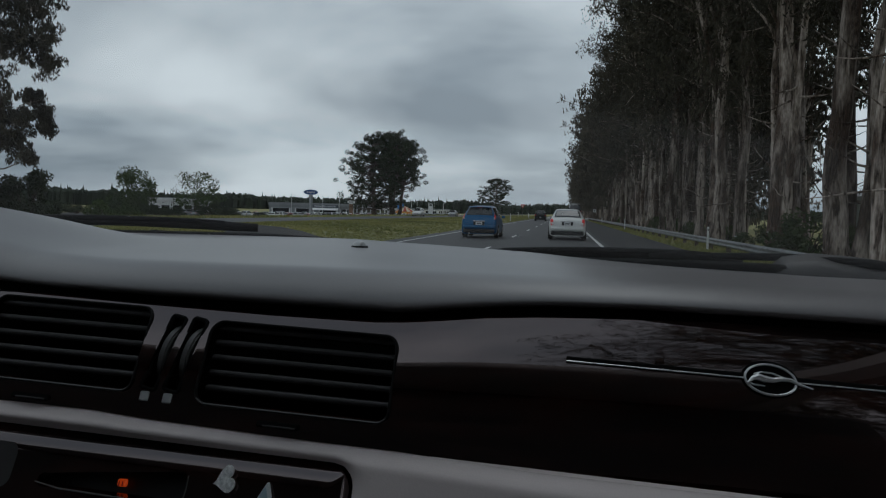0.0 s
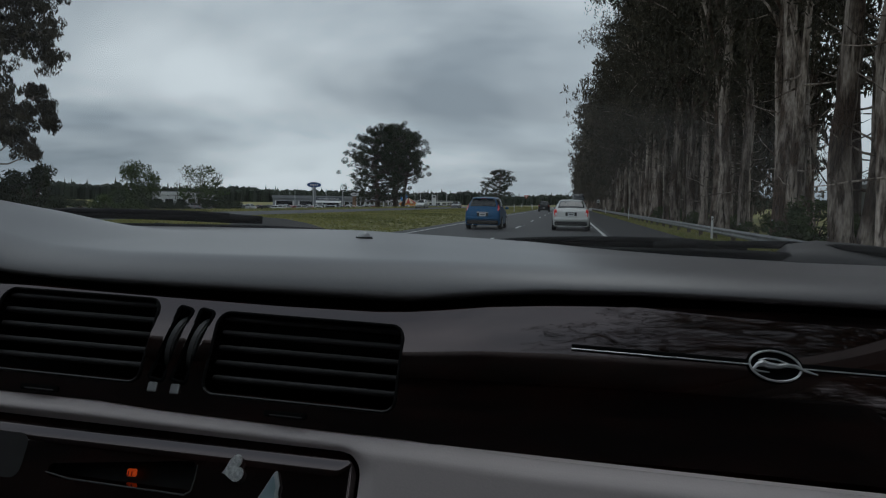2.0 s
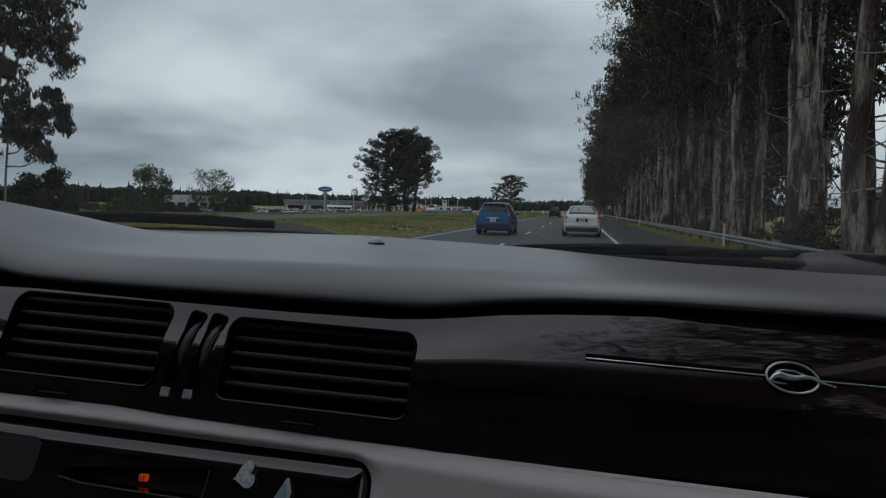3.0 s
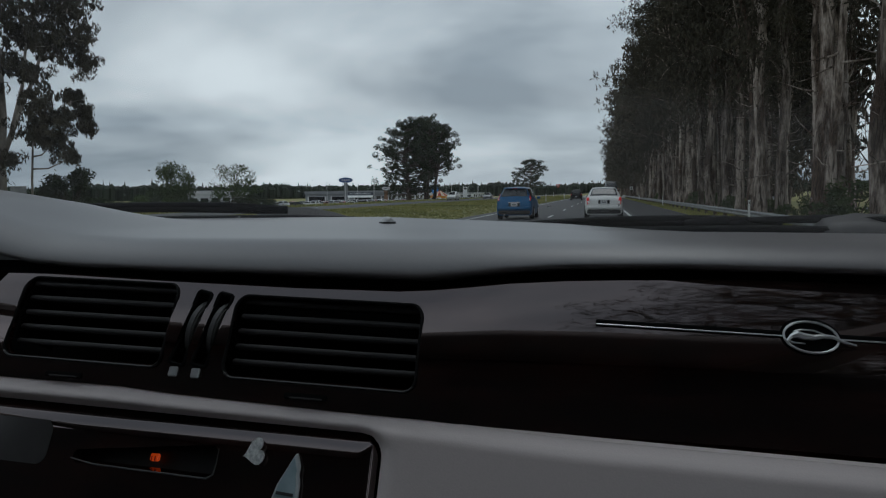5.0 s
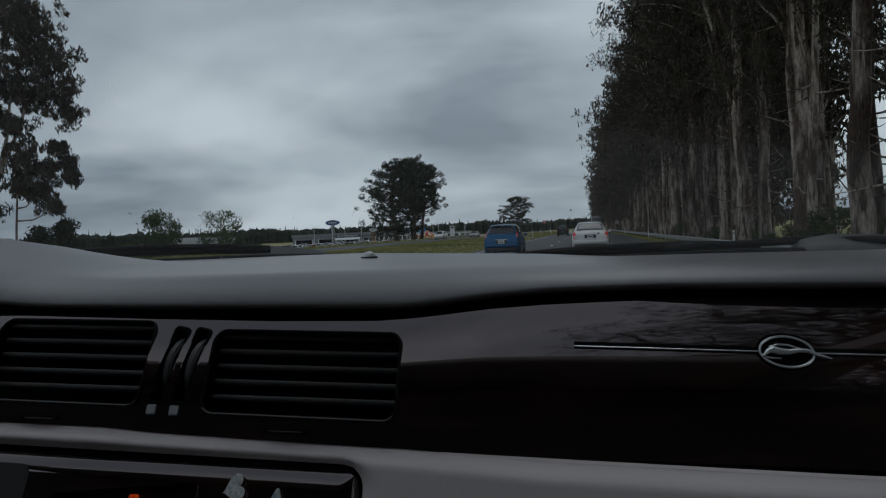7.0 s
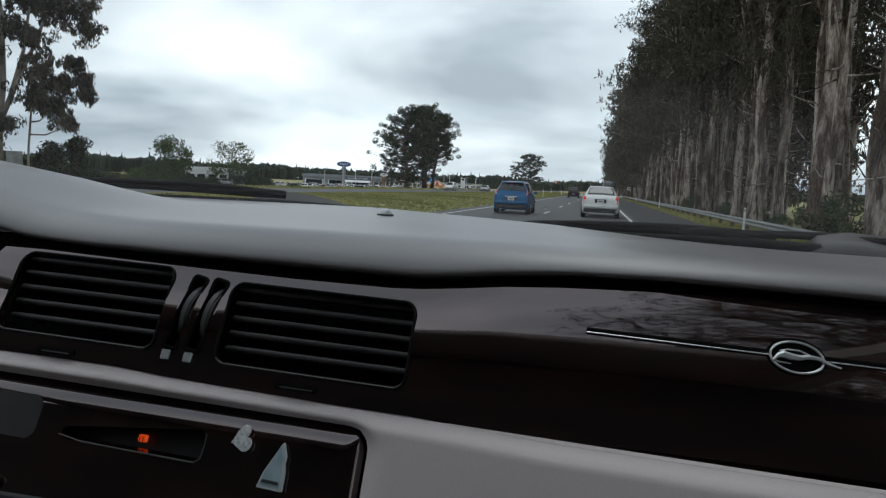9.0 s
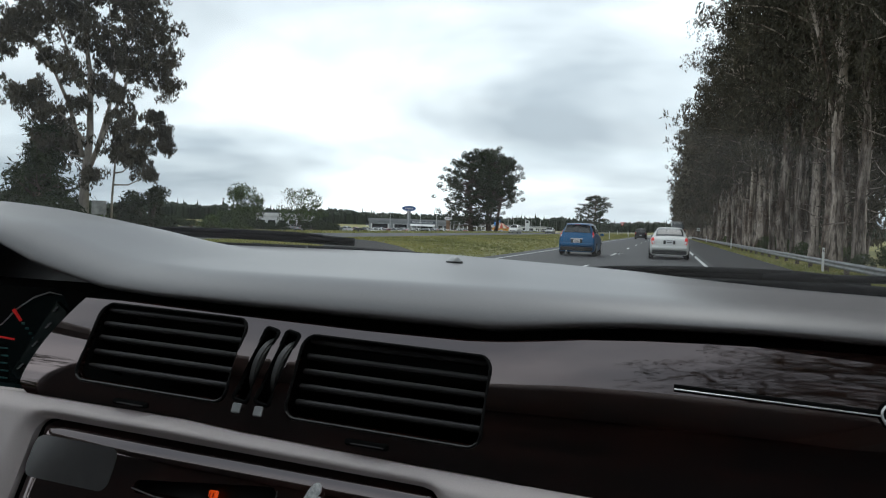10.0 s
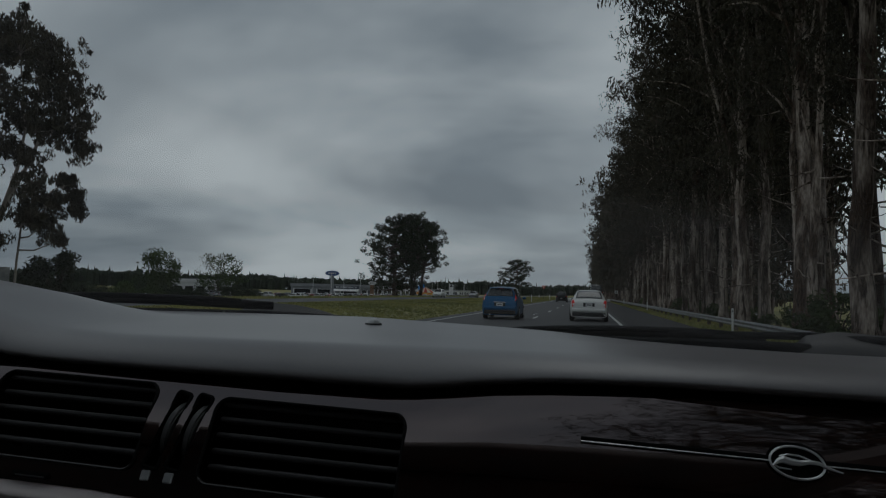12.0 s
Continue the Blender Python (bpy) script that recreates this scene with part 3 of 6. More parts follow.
rear = [show.verts.new((v.co.x, v.co.y + 0.004, v.co.z)) for v in front]
show.faces.new(front)
for k in range(len(front)):
    show.faces.new((front[k - 1], front[k], rear[k], rear[k - 1]))
bmesh.ops.recalc_face_normals(show, faces=show.faces)
dash_part("display", show, DISPLAY, radio, "blank grey display window")
knob = bmesh.new()
bmesh.ops.create_cone(knob, cap_ends=True, segments=28, radius1=0.0060, radius2=0.0050, depth=0.012,
                      matrix=Matrix.Translation((-0.383, face_y(-0.2) - 0.006, EYE - 0.200)) @ Matrix.Rotation(radians(63), 4, "X"))
dash_part("knob", knob, BLACK, radio, "black volume knob")
cap = bmesh.new()
bmesh.ops.create_cone(cap, cap_ends=True, segments=20, radius1=0.0035, radius2=0.003, depth=0.003,
                      matrix=Matrix.Translation((-0.383, face_y(-0.2) - 0.0135, EYE - 0.1955)) @ Matrix.Rotation(radians(63), 4, "X"))
dash_part("knob_cap", cap, SILVER, radio)
dash_part("radio_panel", box((-0.28, face_y(-0.245) + 0.0015, EYE - 0.245), (0.27, 0.004, 0.085), Euler((radians(-27), 0, 0)).to_matrix(), 0.002), BLACK, radio)

# chrome line and oval badge with a plain sweep in it
ROD = ((-0.001, -0.0812), (0.104, -0.0848), (0.1335, -0.0860), (0.30, -0.0915))


def on_wood(x, z, out=0.002):
    return (x, surface_y(x, z) - out, z + EYE)


badge = dash_part("badge", wrap(tube([on_wood(0.1178 + 0.0142 * math.cos(a), -0.0851 + 0.0079 * math.sin(a) - 0.0008 * math.cos(a)) for a in np.linspace(0, 2 * math.pi, 41)], [0.00072] * 41, 6)), CHROME, label="chrome oval badge with a plain swoosh")
sweep = [(0.1045, -0.0870), (0.1075, -0.0845), (0.1105, -0.0836), (0.114, -0.0846), (0.119, -0.0850), (0.124, -0.0842), (0.129, -0.0846), (0.134, -0.0868), (0.1405, -0.0885)]
dash_part("swoosh", wrap(tube([on_wood(x, z, 0.0034) for x, z in sweep], [0.0005, 0.0014, 0.0022, 0.0020, 0.0016, 0.0013, 0.0011, 0.0008, 0.0004], 6)), CHROME, badge)
dash_part("swoosh", wrap(tube([on_wood(x, z) for x, z in ((0.1035, -0.0862), (0.108, -0.0880), (0.1145, -0.0885))], [0.0004, 0.0006, 0.0003], 6)), CHROME, badge)
dash_part("swoosh", wrap(tube([on_wood(x, z, 0.0026) for x, z in ((0.1085, -0.0822), (0.113, -0.0812), (0.119, -0.0815), (0.1255, -0.0836))], [0.0003, 0.0005, 0.0005, 0.0003], 6)), CHROME, badge)
# near-black oval, a little larger than the badge: its shadow outline as colour
plate = bmesh.new()
ring_at = [on_wood(0.1178 + 0.0160 * math.cos(a), -0.0851 + 0.0096 * math.sin(a) - 0.0008 * math.cos(a), 0.0006) for a in np.linspace(0, 2 * math.pi, 33)[:-1]]
plate.faces.new([plate.verts.new(p) for p in ring_at])
bmesh.ops.solidify(plate, geom=plate.faces[:], thickness=0.001)
dash_part("badge_shade", wrap(plate), VOID, badge, "near-black plate for the recess shadow round the badge")
for a, b in ((0, 1), (2, 3)):
    n = 8
    line = [(ROD[a][0] + (ROD[b][0] - ROD[a][0]) * i / n, ROD[a][1] + (ROD[b][1] - ROD[a][1]) * i / n) for i in range(n + 1)]
    # near-black tube set a little high: the shadow along the chrome line
    groove = [on_wood(x, z, 0.0002) for x, z in line]
    dash_part("groove", wrap(tube([(x, y + 0.0008, z + 0.0004) for x, y, z in groove], [0.0021] * (n + 1), 8)), VOID)
    dash_part("chrome_line", wrap(tube([on_wood(x, z, 0.0019) for x, z in line], [0.00045] * (n + 1), 6)), CHROME, label="thin chrome line across the wood")

# sensor on the pad
bead = bmesh.new()
bmesh.ops.create_uvsphere(bead, u_segments=20, v_segments=10, radius=1, matrix=Matrix.Translation((-0.242, 0.814, pad_height(-0.242, 0.814) + EYE - 0.0005)) @ Matrix.Diagonal((0.0085, 0.0085, 0.0085, 1)))
sensor = dash_part("sensor", bead, SILVER, label="small domed grey light sensor", smooth=True)
ring = bmesh.new()
bmesh.ops.create_cone(ring, cap_ends=True, segments=24, radius1=0.0105, radius2=0.0095, depth=0.003, matrix=Matrix.Translation((-0.242, 0.814, pad_height(-0.242, 0.814) + EYE + 0.0005)))
dash_part("sensor_ring", ring, BLACK, sensor)

# instrument cluster under the hood: a dark face with a thin bezel, red needles and a strip of warning marks
CL_Y = 0.50
lens_outline = [(-0.80, -0.165), (-0.548, -0.150), (-0.486, -0.074), (-0.492, -0.062), (-0.505, -0.0605), (-0.522, -0.066), (-0.540, -0.077), (-0.556, -0.091), (-0.575, -0.100), (-0.80, -0.100)]


def flat_plate(outline, y, thick):
    bm = bmesh.new()
    a = [bm.verts.new((x, y, EYE + z)) for x, z in outline]
    b = [bm.verts.new((x, y + thick, EYE + z)) for x, z in outline]
    bm.faces.new(a)
    bm.faces.new(b[::-1])
    for k in range(len(a)):
        bm.faces.new((a[k - 1], a[k], b[k], b[k - 1]))
    bmesh.ops.recalc_face_normals(bm, faces=bm.faces)
    return bm


cluster = dash_part("instrument_panel", flat_plate(lens_outline, CL_Y, 0.01), CLUSTER, label="dark instrument cluster with red needles")
dash_part("bezel", tube([(x, CL_Y - 0.002, EYE + z) for x, z in lens_outline[3:9]], [0.0003, 0.0006, 0.0007, 0.0007, 0.0006, 0.0004], 6), SILVER, cluster, "thin grey bezel")
strip = dash_part("warning_strip", flat_plate([(-0.545, -0.134), (-0.530, -0.138), (-0.484, -0.076), (-0.496, -0.068)], CL_Y - 0.004, 0.004), surface("strip_face", (0.012, 0.020, 0.020), (0.020, 0.030, 0.030), 30, 0.25), cluster, "dark strip of warning marks")
for k, (mx, mz, w) in enumerate(((-0.5325, -0.1255, 0.0075), (-0.5170, -0.1050, 0.0060), (-0.5030, -0.0880, 0.0065), (-0.4955, -0.0740, 0.0040))):
    for q in (-0.0012, 0.0012):
        dash_part("mark", box((mx + q, CL_Y - 0.0048, EYE + mz + q), (w * 0.7, 0.001, 0.0011), Euler((0, radians(-32), 0)).to_matrix()), STEEL, strip)
for (ax, az), (bx, bz), r in (((-0.575, -0.1010), (-0.5405, -0.1030), 0.0011), ((-0.5415, -0.0775), (-0.5335, -0.0865), 0.0016), ((-0.64, -0.12), (-0.60, -0.10), 0.0012)):
    dash_part("needle", tube([(ax, CL_Y - 0.004, EYE + az), (bx, CL_Y - 0.004, EYE + bz)], [r, r * 0.8], 6), REDGLOW, cluster, "lit red needle")
for k in range(5):
    dash_part("dial_bar", box((-0.556 + 0.003 * (k % 2), CL_Y - 0.002, EYE - 0.112 - 0.0065 * k), (0.012 - 0.004 * (k % 2), 0.001, 0.0012)), TEAL, cluster)
for k in range(4):
    dash_part("dial_bar", box((-0.5330 + 0.004 * k, CL_Y - 0.002, EYE - 0.089 - 0.004 * k), (0.003, 0.001, 0.0018)), TEAL, cluster)


# ---- stickers on the centre stack ----
def sticker(name, label, outline, centre, material, thick=0.0008, grow=0.0):
    bm = bmesh.new()
    cx, cz = centre
    front = [bm.verts.new((cx + x, face_y(cz + z) + 0.0035 - 0.0042 - thick, cz + z + EYE)) for x, z in outline]
    rear = [bm.verts.new((v.co.x, v.co.y + thick + 0.002, v.co.z)) for v in front]
    bm.faces.new(front)
    bm.faces.new(rear[::-1])
    for i in range(len(front)):
        j = (i + 1) % len(front)
        bm.faces.new((front[j], front[i], rear[i], rear[j]))
    bmesh.ops.recalc_face_normals(bm, faces=bm.faces)
    return bm


heart = []
for k in range(28):
    a = 2 * math.pi * k / 28
    hx, hz = 16 * math.sin(a) ** 3, 13 * math.cos(a) - 5 * math.cos(2 * a) - 2 * math.cos(3 * a) - math.cos(4 * a)
    c, s = math.cos(radians(72)), math.sin(radians(72))
    heart.append(((hx * c + hz * s) * 0.00045, (-hx * s + hz * c) * 0.00045))
tagged(part("heart_sticker", sticker("heart", "", heart, (-0.2075, -0.1605), GLITTER), GLITTER), "glittery silver heart sticker on the wood panel", "sticker")
sail = [(-0.0085, -0.0125), (0.0085, -0.0135), (0.0082, -0.004), (0.0068, 0.001), (0.0072, 0.005), (0.0042, 0.0125), (0.0030, 0.0125), (-0.001, 0.005), (-0.006, -0.004)]
gnome = tagged(part("cone_sticker", sticker("sail", "", [(x * 0.98, z * 0.95) for x, z in sail], (-0.1832, -0.1722), STICKER_EDGE), STICKER_EDGE), "pale blue cone-shaped sticker with a white edge", "sticker")
part("sticker_print", sticker("sail", "", [(x * 0.76, z * 0.80) for x, z in sail], (-0.1832, -0.1722), STICKER, thick=0.0013), STICKER, gnome, "pale blue print")
part("sticker_band", sticker("band", "", [(-0.0056, -0.0086), (0.0056, -0.0093), (0.0056, -0.0078), (-0.0052, -0.0071)], (-0.1832, -0.1722), SIGNDARK, thick=0.0018), SIGNDARK, gnome)

# ---- the car's shell round the camera ----
car_shell = thing("car_shell", "closed cabin shell of the sedan round the passenger seat", "car")
CX = -0.27
SILVERGREY = car_paint("shell_paint", (0.30, 0.30, 0.29))


def screen_at(u, v):
    """The windscreen's sheet, u across, v up."""
    x = CX + (u - 0.5) * (1.62 - 0.36 * v)
    foot = screen_foot(x) + 0.02
    head = 0.05 - 0.12 * (x - CX) ** 2
    s = v
    return (x, foot + (head - foot) * s, EYE - 0.065 - 0.02 * ease(-0.1, 0.5, x) + 0.465 * s + 0.035 * math.sin(math.pi * s))


sheet = loft([[screen_at(i / 24, j / 10) for i in range(25)] for j in range(11)], closed=False)
pane = part("windscreen", sheet, GLASS, car_shell, "clear curved windscreen", smooth=True)
pane.visible_shadow = False


def skin(points, thick=0.03):
    """A quad-strip panel of that thickness from rows of points."""
    bm = loft(points, closed=False)
    bmesh.ops.solidify(bm, geom=bm.faces[:], thickness=thick)
    return bm


roof_rows = [[(CX + w * k / 6 - w / 2, y, z + 0.05 * (1 - (2 * k / 6 - 1) ** 2)) for k in range(7)] for y, z, w in ((0.06, 1.66, 1.28), (-0.2, 1.70, 1.26), (-0.9, 1.70, 1.24), (-1.5, 1.62, 1.22))]
part("roof", skin(roof_rows, 0.04), CABIN, car_shell, "pale cloth headliner under the roof", smooth=True)
part("rear_window", skin([[(CX - 0.6, -1.5, 1.60), (CX + 0.6, -1.5, 1.60)], [(CX - 0.68, -2.1, 1.12), (CX + 0.68, -2.1, 1.12)]], 0.01), DARKGLASS, car_shell)
for side in (-1, 1):
    sx = CX + side * 0.90
    part("a_pillar", tube([(CX + side * 0.84, 0.86, EYE - 0.09), (CX + side * 0.74, 0.52, EYE + 0.16), (CX + side * 0.64, 0.05, EYE + 0.39)], [0.045, 0.04, 0.04], 8), CABIN, car_shell)
    part("b_pillar", tube([(CX + side * 0.86, -0.45, 1.0), (CX + side * 0.66, -0.45, 1.68)], [0.06, 0.05], 8), CABIN, car_shell)
    part("roof_rail", tube([(CX + side * 0.64, 0.06, 1.66), (CX + side * 0.64, -0.4, 1.70), (CX + side * 0.62, -1.5, 1.62)], [0.05, 0.05, 0.05], 8), CABIN, car_shell)
    part("door_panel", box((sx, -0.55, 0.72), (0.08, 3.1, 0.84), None, 0.03, 2), DOORCLOTH, car_shell)
    part("fender", box((CX + side * 0.84, 1.75, 0.68), (0.16, 1.5, 0.62), None, 0.06, 2), SILVERGREY, car_shell)
    for wy in (1.65, -1.25):
        wheel = bmesh.new()
        bmesh.ops.create_cone(wheel, cap_ends=True, segments=28, radius1=0.33, radius2=0.33, depth=0.2, matrix=Matrix.Translation((CX + side * 0.80, wy, 0.33)) @ Matrix.Rotation(radians(90), 4, "Y"))
        part("wheel", wheel, TYRE, car_shell)
    for y0, y1 in ((-0.42, 0.98), (-1.62, -0.45)):
        part("outer_door", box((CX + side * 0.925, (y0 + y1) / 2, 0.70), (0.035, y1 - y0, 0.74), None, 0.015, 2), SILVERGREY, car_shell, "grey painted door")
    part("rear_wing", box((CX + side * 0.90, -2.15, 0.70), (0.08, 1.0, 0.70), None, 0.03, 2), SILVERGREY, car_shell)
part("floor_pan", box((CX, -0.5, 0.34), (1.76, 3.2, 0.08)), DOORCLOTH, car_shell)
# added out of view: keeps the rear windows out of the wood's reflections
part("rear_light_block", box((CX, -0.20, 0.98), (1.60, 0.10, 1.36), None, 0.04, 2), DOORCLOTH, car_shell, "unseen dark wall added behind the camera to block light from the rear")
part("rear_bulkhead", box((CX, -2.05, 0.72), (1.76, 0.1, 0.8)), DOORCLOTH, car_shell)
part("boot", box((CX, -2.42, 0.76), (1.70, 0.72, 0.66), None, 0.12, 3), SILVERGREY, car_shell)
part("firewall", box((CX, 0.80, 0.76), (1.74, 0.06, 0.80)), VOID, car_shell)
bonnet = [[(CX + w * (k / 8 - 0.5), y, z - 0.10 * (2 * k / 8 - 1) ** 4) for k in range(9)] for y, z, w in ((1.05, 1.115, 1.60), (1.5, 1.07, 1.58), (2.0, 1.0, 1.54), (2.4, 0.88, 1.46), (2.5, 0.70, 1.42))]
part("bonnet", skin(bonnet, 0.03), SILVERGREY, car_shell, smooth=True)
part("cowl", skin([[(CX + 1.6 * (k / 8 - 0.5), screen_foot(CX + 1.6 * (k / 8 - 0.5)) + d, EYE - z) for k in range(9)] for d, z in ((0.012, 0.075), (0.05, 0.085), (0.12, 0.13))], 0.01), BLACK, car_shell, smooth=True)


FRIT_X, FRIT_Z = (-1.1, -0.8, -0.45, -0.33, -0.2, 0.0, 0.2, 0.45, 0.6), (-0.034, -0.030, -0.029, -0.033, -0.0395, -0.0470, -0.0430, -0.047, -0.060)
frit_rows = []
for k in range(41):
    x = CX - 0.78 + 1.56 * k / 40
    top = float(np.interp(x, FRIT_X, FRIT_Z))
    y = screen_foot(x)
    frit_rows.append([(x, y + 0.004, EYE - 0.075), (x, y + 0.004, EYE + top - 0.004), (x, y + 0.010, EYE + top), (x, y + 0.016, EYE + top - 0.004), (x, y + 0.016, EYE - 0.075)])
part("cowl_seal", loft(frit_rows), RUBBER, car_shell, "black seal along the foot of the windscreen", smooth=True)


# ---- wipers parked at the foot of the glass ----
def wiper(label, arm, blade, claw, thick=1.0):
    w = thing("wiper", label, "wiper", "windscreen wipers", at=pose(*arm[0]))
    inv = w.matrix_basis.inverted()

    def put(name, bm, mat_, lab=""):
        bmesh.ops.transform(bm, matrix=inv, verts=bm.verts)
        return part(name, bm, mat_, w, lab, True)
    put("arm", tube(arm, [0.012, 0.007, 0.005, 0.004], 8), RUBBER, "black steel wiper arm")
    n = 10
    a, b = Vector(blade[0]), Vector(blade[1])
    line = [a.lerp(b, i / n) + Vector((0, 0, 0.006 * math.sin(math.pi * i / n))) for i in range(n + 1)]
    put("blade", tube(line, [0.003] + [0.0075 * (0.55 + 0.45 * i / n) * thick for i in range(1, n)] + [0.006 * thick], 6), RUBBER, "rubber wiper blade")
    put("frame", tube([p + Vector((0, -0.003, 0.005)) for p in line[1:-1]], [0.002] + [0.0045] * (n - 3) + [0.003], 6), RUBBER)
    put("clip", tube([Vector(claw) + Vector((-0.045, 0, 0.0)), Vector(claw) + Vector((0, 0, 0.003)), Vector(claw) + Vector((0.04, 0, 0.0))], [0.004, 0.007, 0.004], 8), RUBBER)


wiper("black windscreen wiper parked on the driver's side", [(-0.36, 1.06, EYE - 0.066), (-0.41, 1.055, EYE - 0.050), (-0.50, 1.04, EYE - 0.042), (-0.63, 1.01, EYE - 0.034)],
      [(-0.92, 0.90, EYE - 0.026), (-0.465, 1.03, EYE - 0.023)], (-0.63, 0.995, EYE - 0.02))
wiper("black windscreen wiper parked on the passenger's side", [(0.42, 0.86, EYE - 0.058), (0.34, 0.885, EYE - 0.040), (0.26, 0.93, EYE - 0.036), (0.15, 0.975, EYE - 0.040)],
      [(-0.16, 1.055, EYE - 0.056), (0.218, 0.955, EYE - 0.0430)], (0.15, 0.97, EYE - 0.0425), 1.0)
PIVOT_COVERS = (((0.240, 0.93, 0.036), (0.255, 0.925, 0.050), (0.285, 0.915, 0.056), (0.325, 0.90, 0.054), (0.37, 0.88, 0.049), (0.42, 0.86, 0.034)),
                ((-0.535, 1.035, 0.048), (-0.51, 1.043, 0.061), (-0.475, 1.05, 0.066), (-0.44, 1.056, 0.064), (-0.405, 1.061, 0.058), (-0.33, 1.070, 0.036)))
for line in PIVOT_COVERS:
    tagged(part("wiper_cover", loft([[(x, y - dy, EYE + z) for dy, z in ((0.03, -0.085), (0.028, -0.085 + h * 0.6), (0.0, -0.085 + h), (-0.028, -0.085 + h * 0.6), (-0.03, -0.085))] for x, y, h in line]), SLAT, smooth=True), "dark plastic cover over the wiper pivot", "cover", "wiper covers")

# ---- rain left on the glass ----
drop_rng = np.random.default_rng(11)
drop_bm = bmesh.new()
for _ in range(60):
    u, v = drop_rng.uniform(0.12, 0.88), drop_rng.uniform(0.02, 0.26) ** 1.3
    p0, p1, p2 = Vector(screen_at(u, v)), Vector(screen_at(u + 0.01, v)), Vector(screen_at(u, v + 0.01))
    nrm = (p1 - p0).cross(p2 - p0).normalized()
    if nrm.z < 0:
        nrm = -nrm
    r = drop_rng.uniform(0.0006, 0.0017)
    m = Matrix.Translation(p0 + nrm * 0.0003) @ nrm.to_track_quat("Z", "Y").to_matrix().to_4x4() @ Matrix.Diagonal((r, r * drop_rng.uniform(0.8, 2.2), r * 0.5, 1))
    bmesh.ops.create_icosphere(drop_bm, subdivisions=2, radius=1, matrix=m)
tagged(part("rain_drops", drop_bm, WATER, smooth=True), "small rain drops on the windscreen", "water", kind="stuff")

# ---- ground and road ----
ALONG = -12.7         # the place beside the road, set back by this along y


def ground_z(x):
    """The median swells a little; the land falls by a man's height beyond the oncoming lanes."""
    return 0.30 * (ease(7.0, 11.5, -x) - ease(18.0, 23.0, -x)) - 1.8 * ease(36, 58, -x) - 0.3 * ease(4.4, 6.6, x)


rows_g = [[(x, yy, ground_z(x)) for x in (-3500, -900, -300, -120, -70, -58, -54, -50, -46, -42, -38, -36, -33, -23, -21.5, -20.5, -19.5, -18, -14, -11.5, -10.2, -9.2, -8.2, -7.0, 0, 4.4, 5.0, 5.5, 6.0, 6.6, 40, 300, 3500)] for yy in (-900, -100, 0, 200, 500, 1500, 4200)]
tagged(part("ground", loft(rows_g, closed=False), GROUND), "rough green and straw meadow reaching the horizon", "ground", kind="structure")
ROAD_END = 1500
road = tagged(part("road", slab([(-7.0, -120), (1.75, -120), (1.75, ROAD_END), (-7.0, ROAD_END)], -0.1, 0.05), ASPHALT), "worn grey two-lane asphalt carriageway", "road", kind="structure")
tagged(part("shoulder", slab([(1.75, -120), (4.5, -120), (4.5, ROAD_END), (1.75, ROAD_END)], -0.1, 0.045), SHOULDER), "dark asphalt hard shoulder beside the lane", "road", kind="structure")
tagged(part("far_road", slab([(-32.5, -120), (-23.0, -120), (-23.0, ROAD_END), (-32.5, ROAD_END)], -0.1, 0.05), ASPHALT), "grey oncoming carriageway beyond the grass", "road", kind="structure")
tagged(part("car_park", slab([(-135, 137), (-60, 137), (-60, 507), (-135, 507)], -2.0, -1.76), SHOULDER), "asphalt forecourt of the car dealers", "car park", kind="structure")
part("edge_line", slab([(1.38, -100), (1.52, -100), (1.52, ROAD_END), (1.38, ROAD_END)], 0.05, 0.054), PAINT, road, "worn white edge line")
part("edge_line", slab([(-6.33, -100), (-6.24, -100), (-6.24, ROAD_END), (-6.33, ROAD_END)], 0.05, 0.054), PAINT, road, "worn white edge line")
dash_mesh = None
for k in range(60):
    y = -20 + 14.6 * k
    if dash_mesh is None:
        ob = part("lane_dash", slab([(-0.06, -1.8), (0.06, -1.8), (0.06, 1.8), (-0.06, 1.8)], 0.05, 0.054), PAINT, road)
        dash_mesh = ob.data
    else:
        ob = new("lane_dash", dash_mesh)
        ob.parent = road
    ob.location = (-2.62, y, 0)

# ---- grass on the median and along the rail ----
rng = np.random.default_rng(4)


def blades(name, label, x0, x1, y0, y1, count, h0, h1, material, keep=None):
    xs, ys = rng.uniform(x0, x1, count), y0 + (y1 - y0) * rng.uniform(0, 1, count) ** 1.6
    verts, faces = [], []
    for x, y in zip(xs, ys):
        h, a, w = rng.uniform(h0, h1) * (0.6 + 0.8 * noise.noise((x * 0.15, y * 0.08, 0)) ** 2), rng.uniform(0, 6.28), rng.uniform(0.05, 0.16)
        lx, ly, c, s = rng.uniform(-0.3, 0.3) * h, rng.uniform(-0.3, 0.3) * h, math.cos(a) * w, math.sin(a) * w
        i = len(verts)
        g = ground_z(x)
        verts += [(x - c, y - s, g), (x + c, y + s, g), (x + lx, y + ly, g + h)]
        faces.append((i, i + 1, i + 2))
    me = bpy.data.meshes.new(name)
    me.from_pydata(verts, [], faces)
    me.materials.append(material)
    tagged(new(name, me), label, "grass", kind="stuff")


blades("median_grass", "unmown green and straw grass on the median", -22.8, -7.1, 14, 260, 60000, 0.03, 0.12, BLADES)
blades("verge_grass", "green grass strip under the guard rail", 4.55, 9.0, 8, 160, 22000, 0.12, 0.34, BLADES)
blades("far_verge_grass", "grass verge beyond the oncoming lanes", -58, -32.6, 30, 220, 25000, 0.2, 0.5, BLADES)


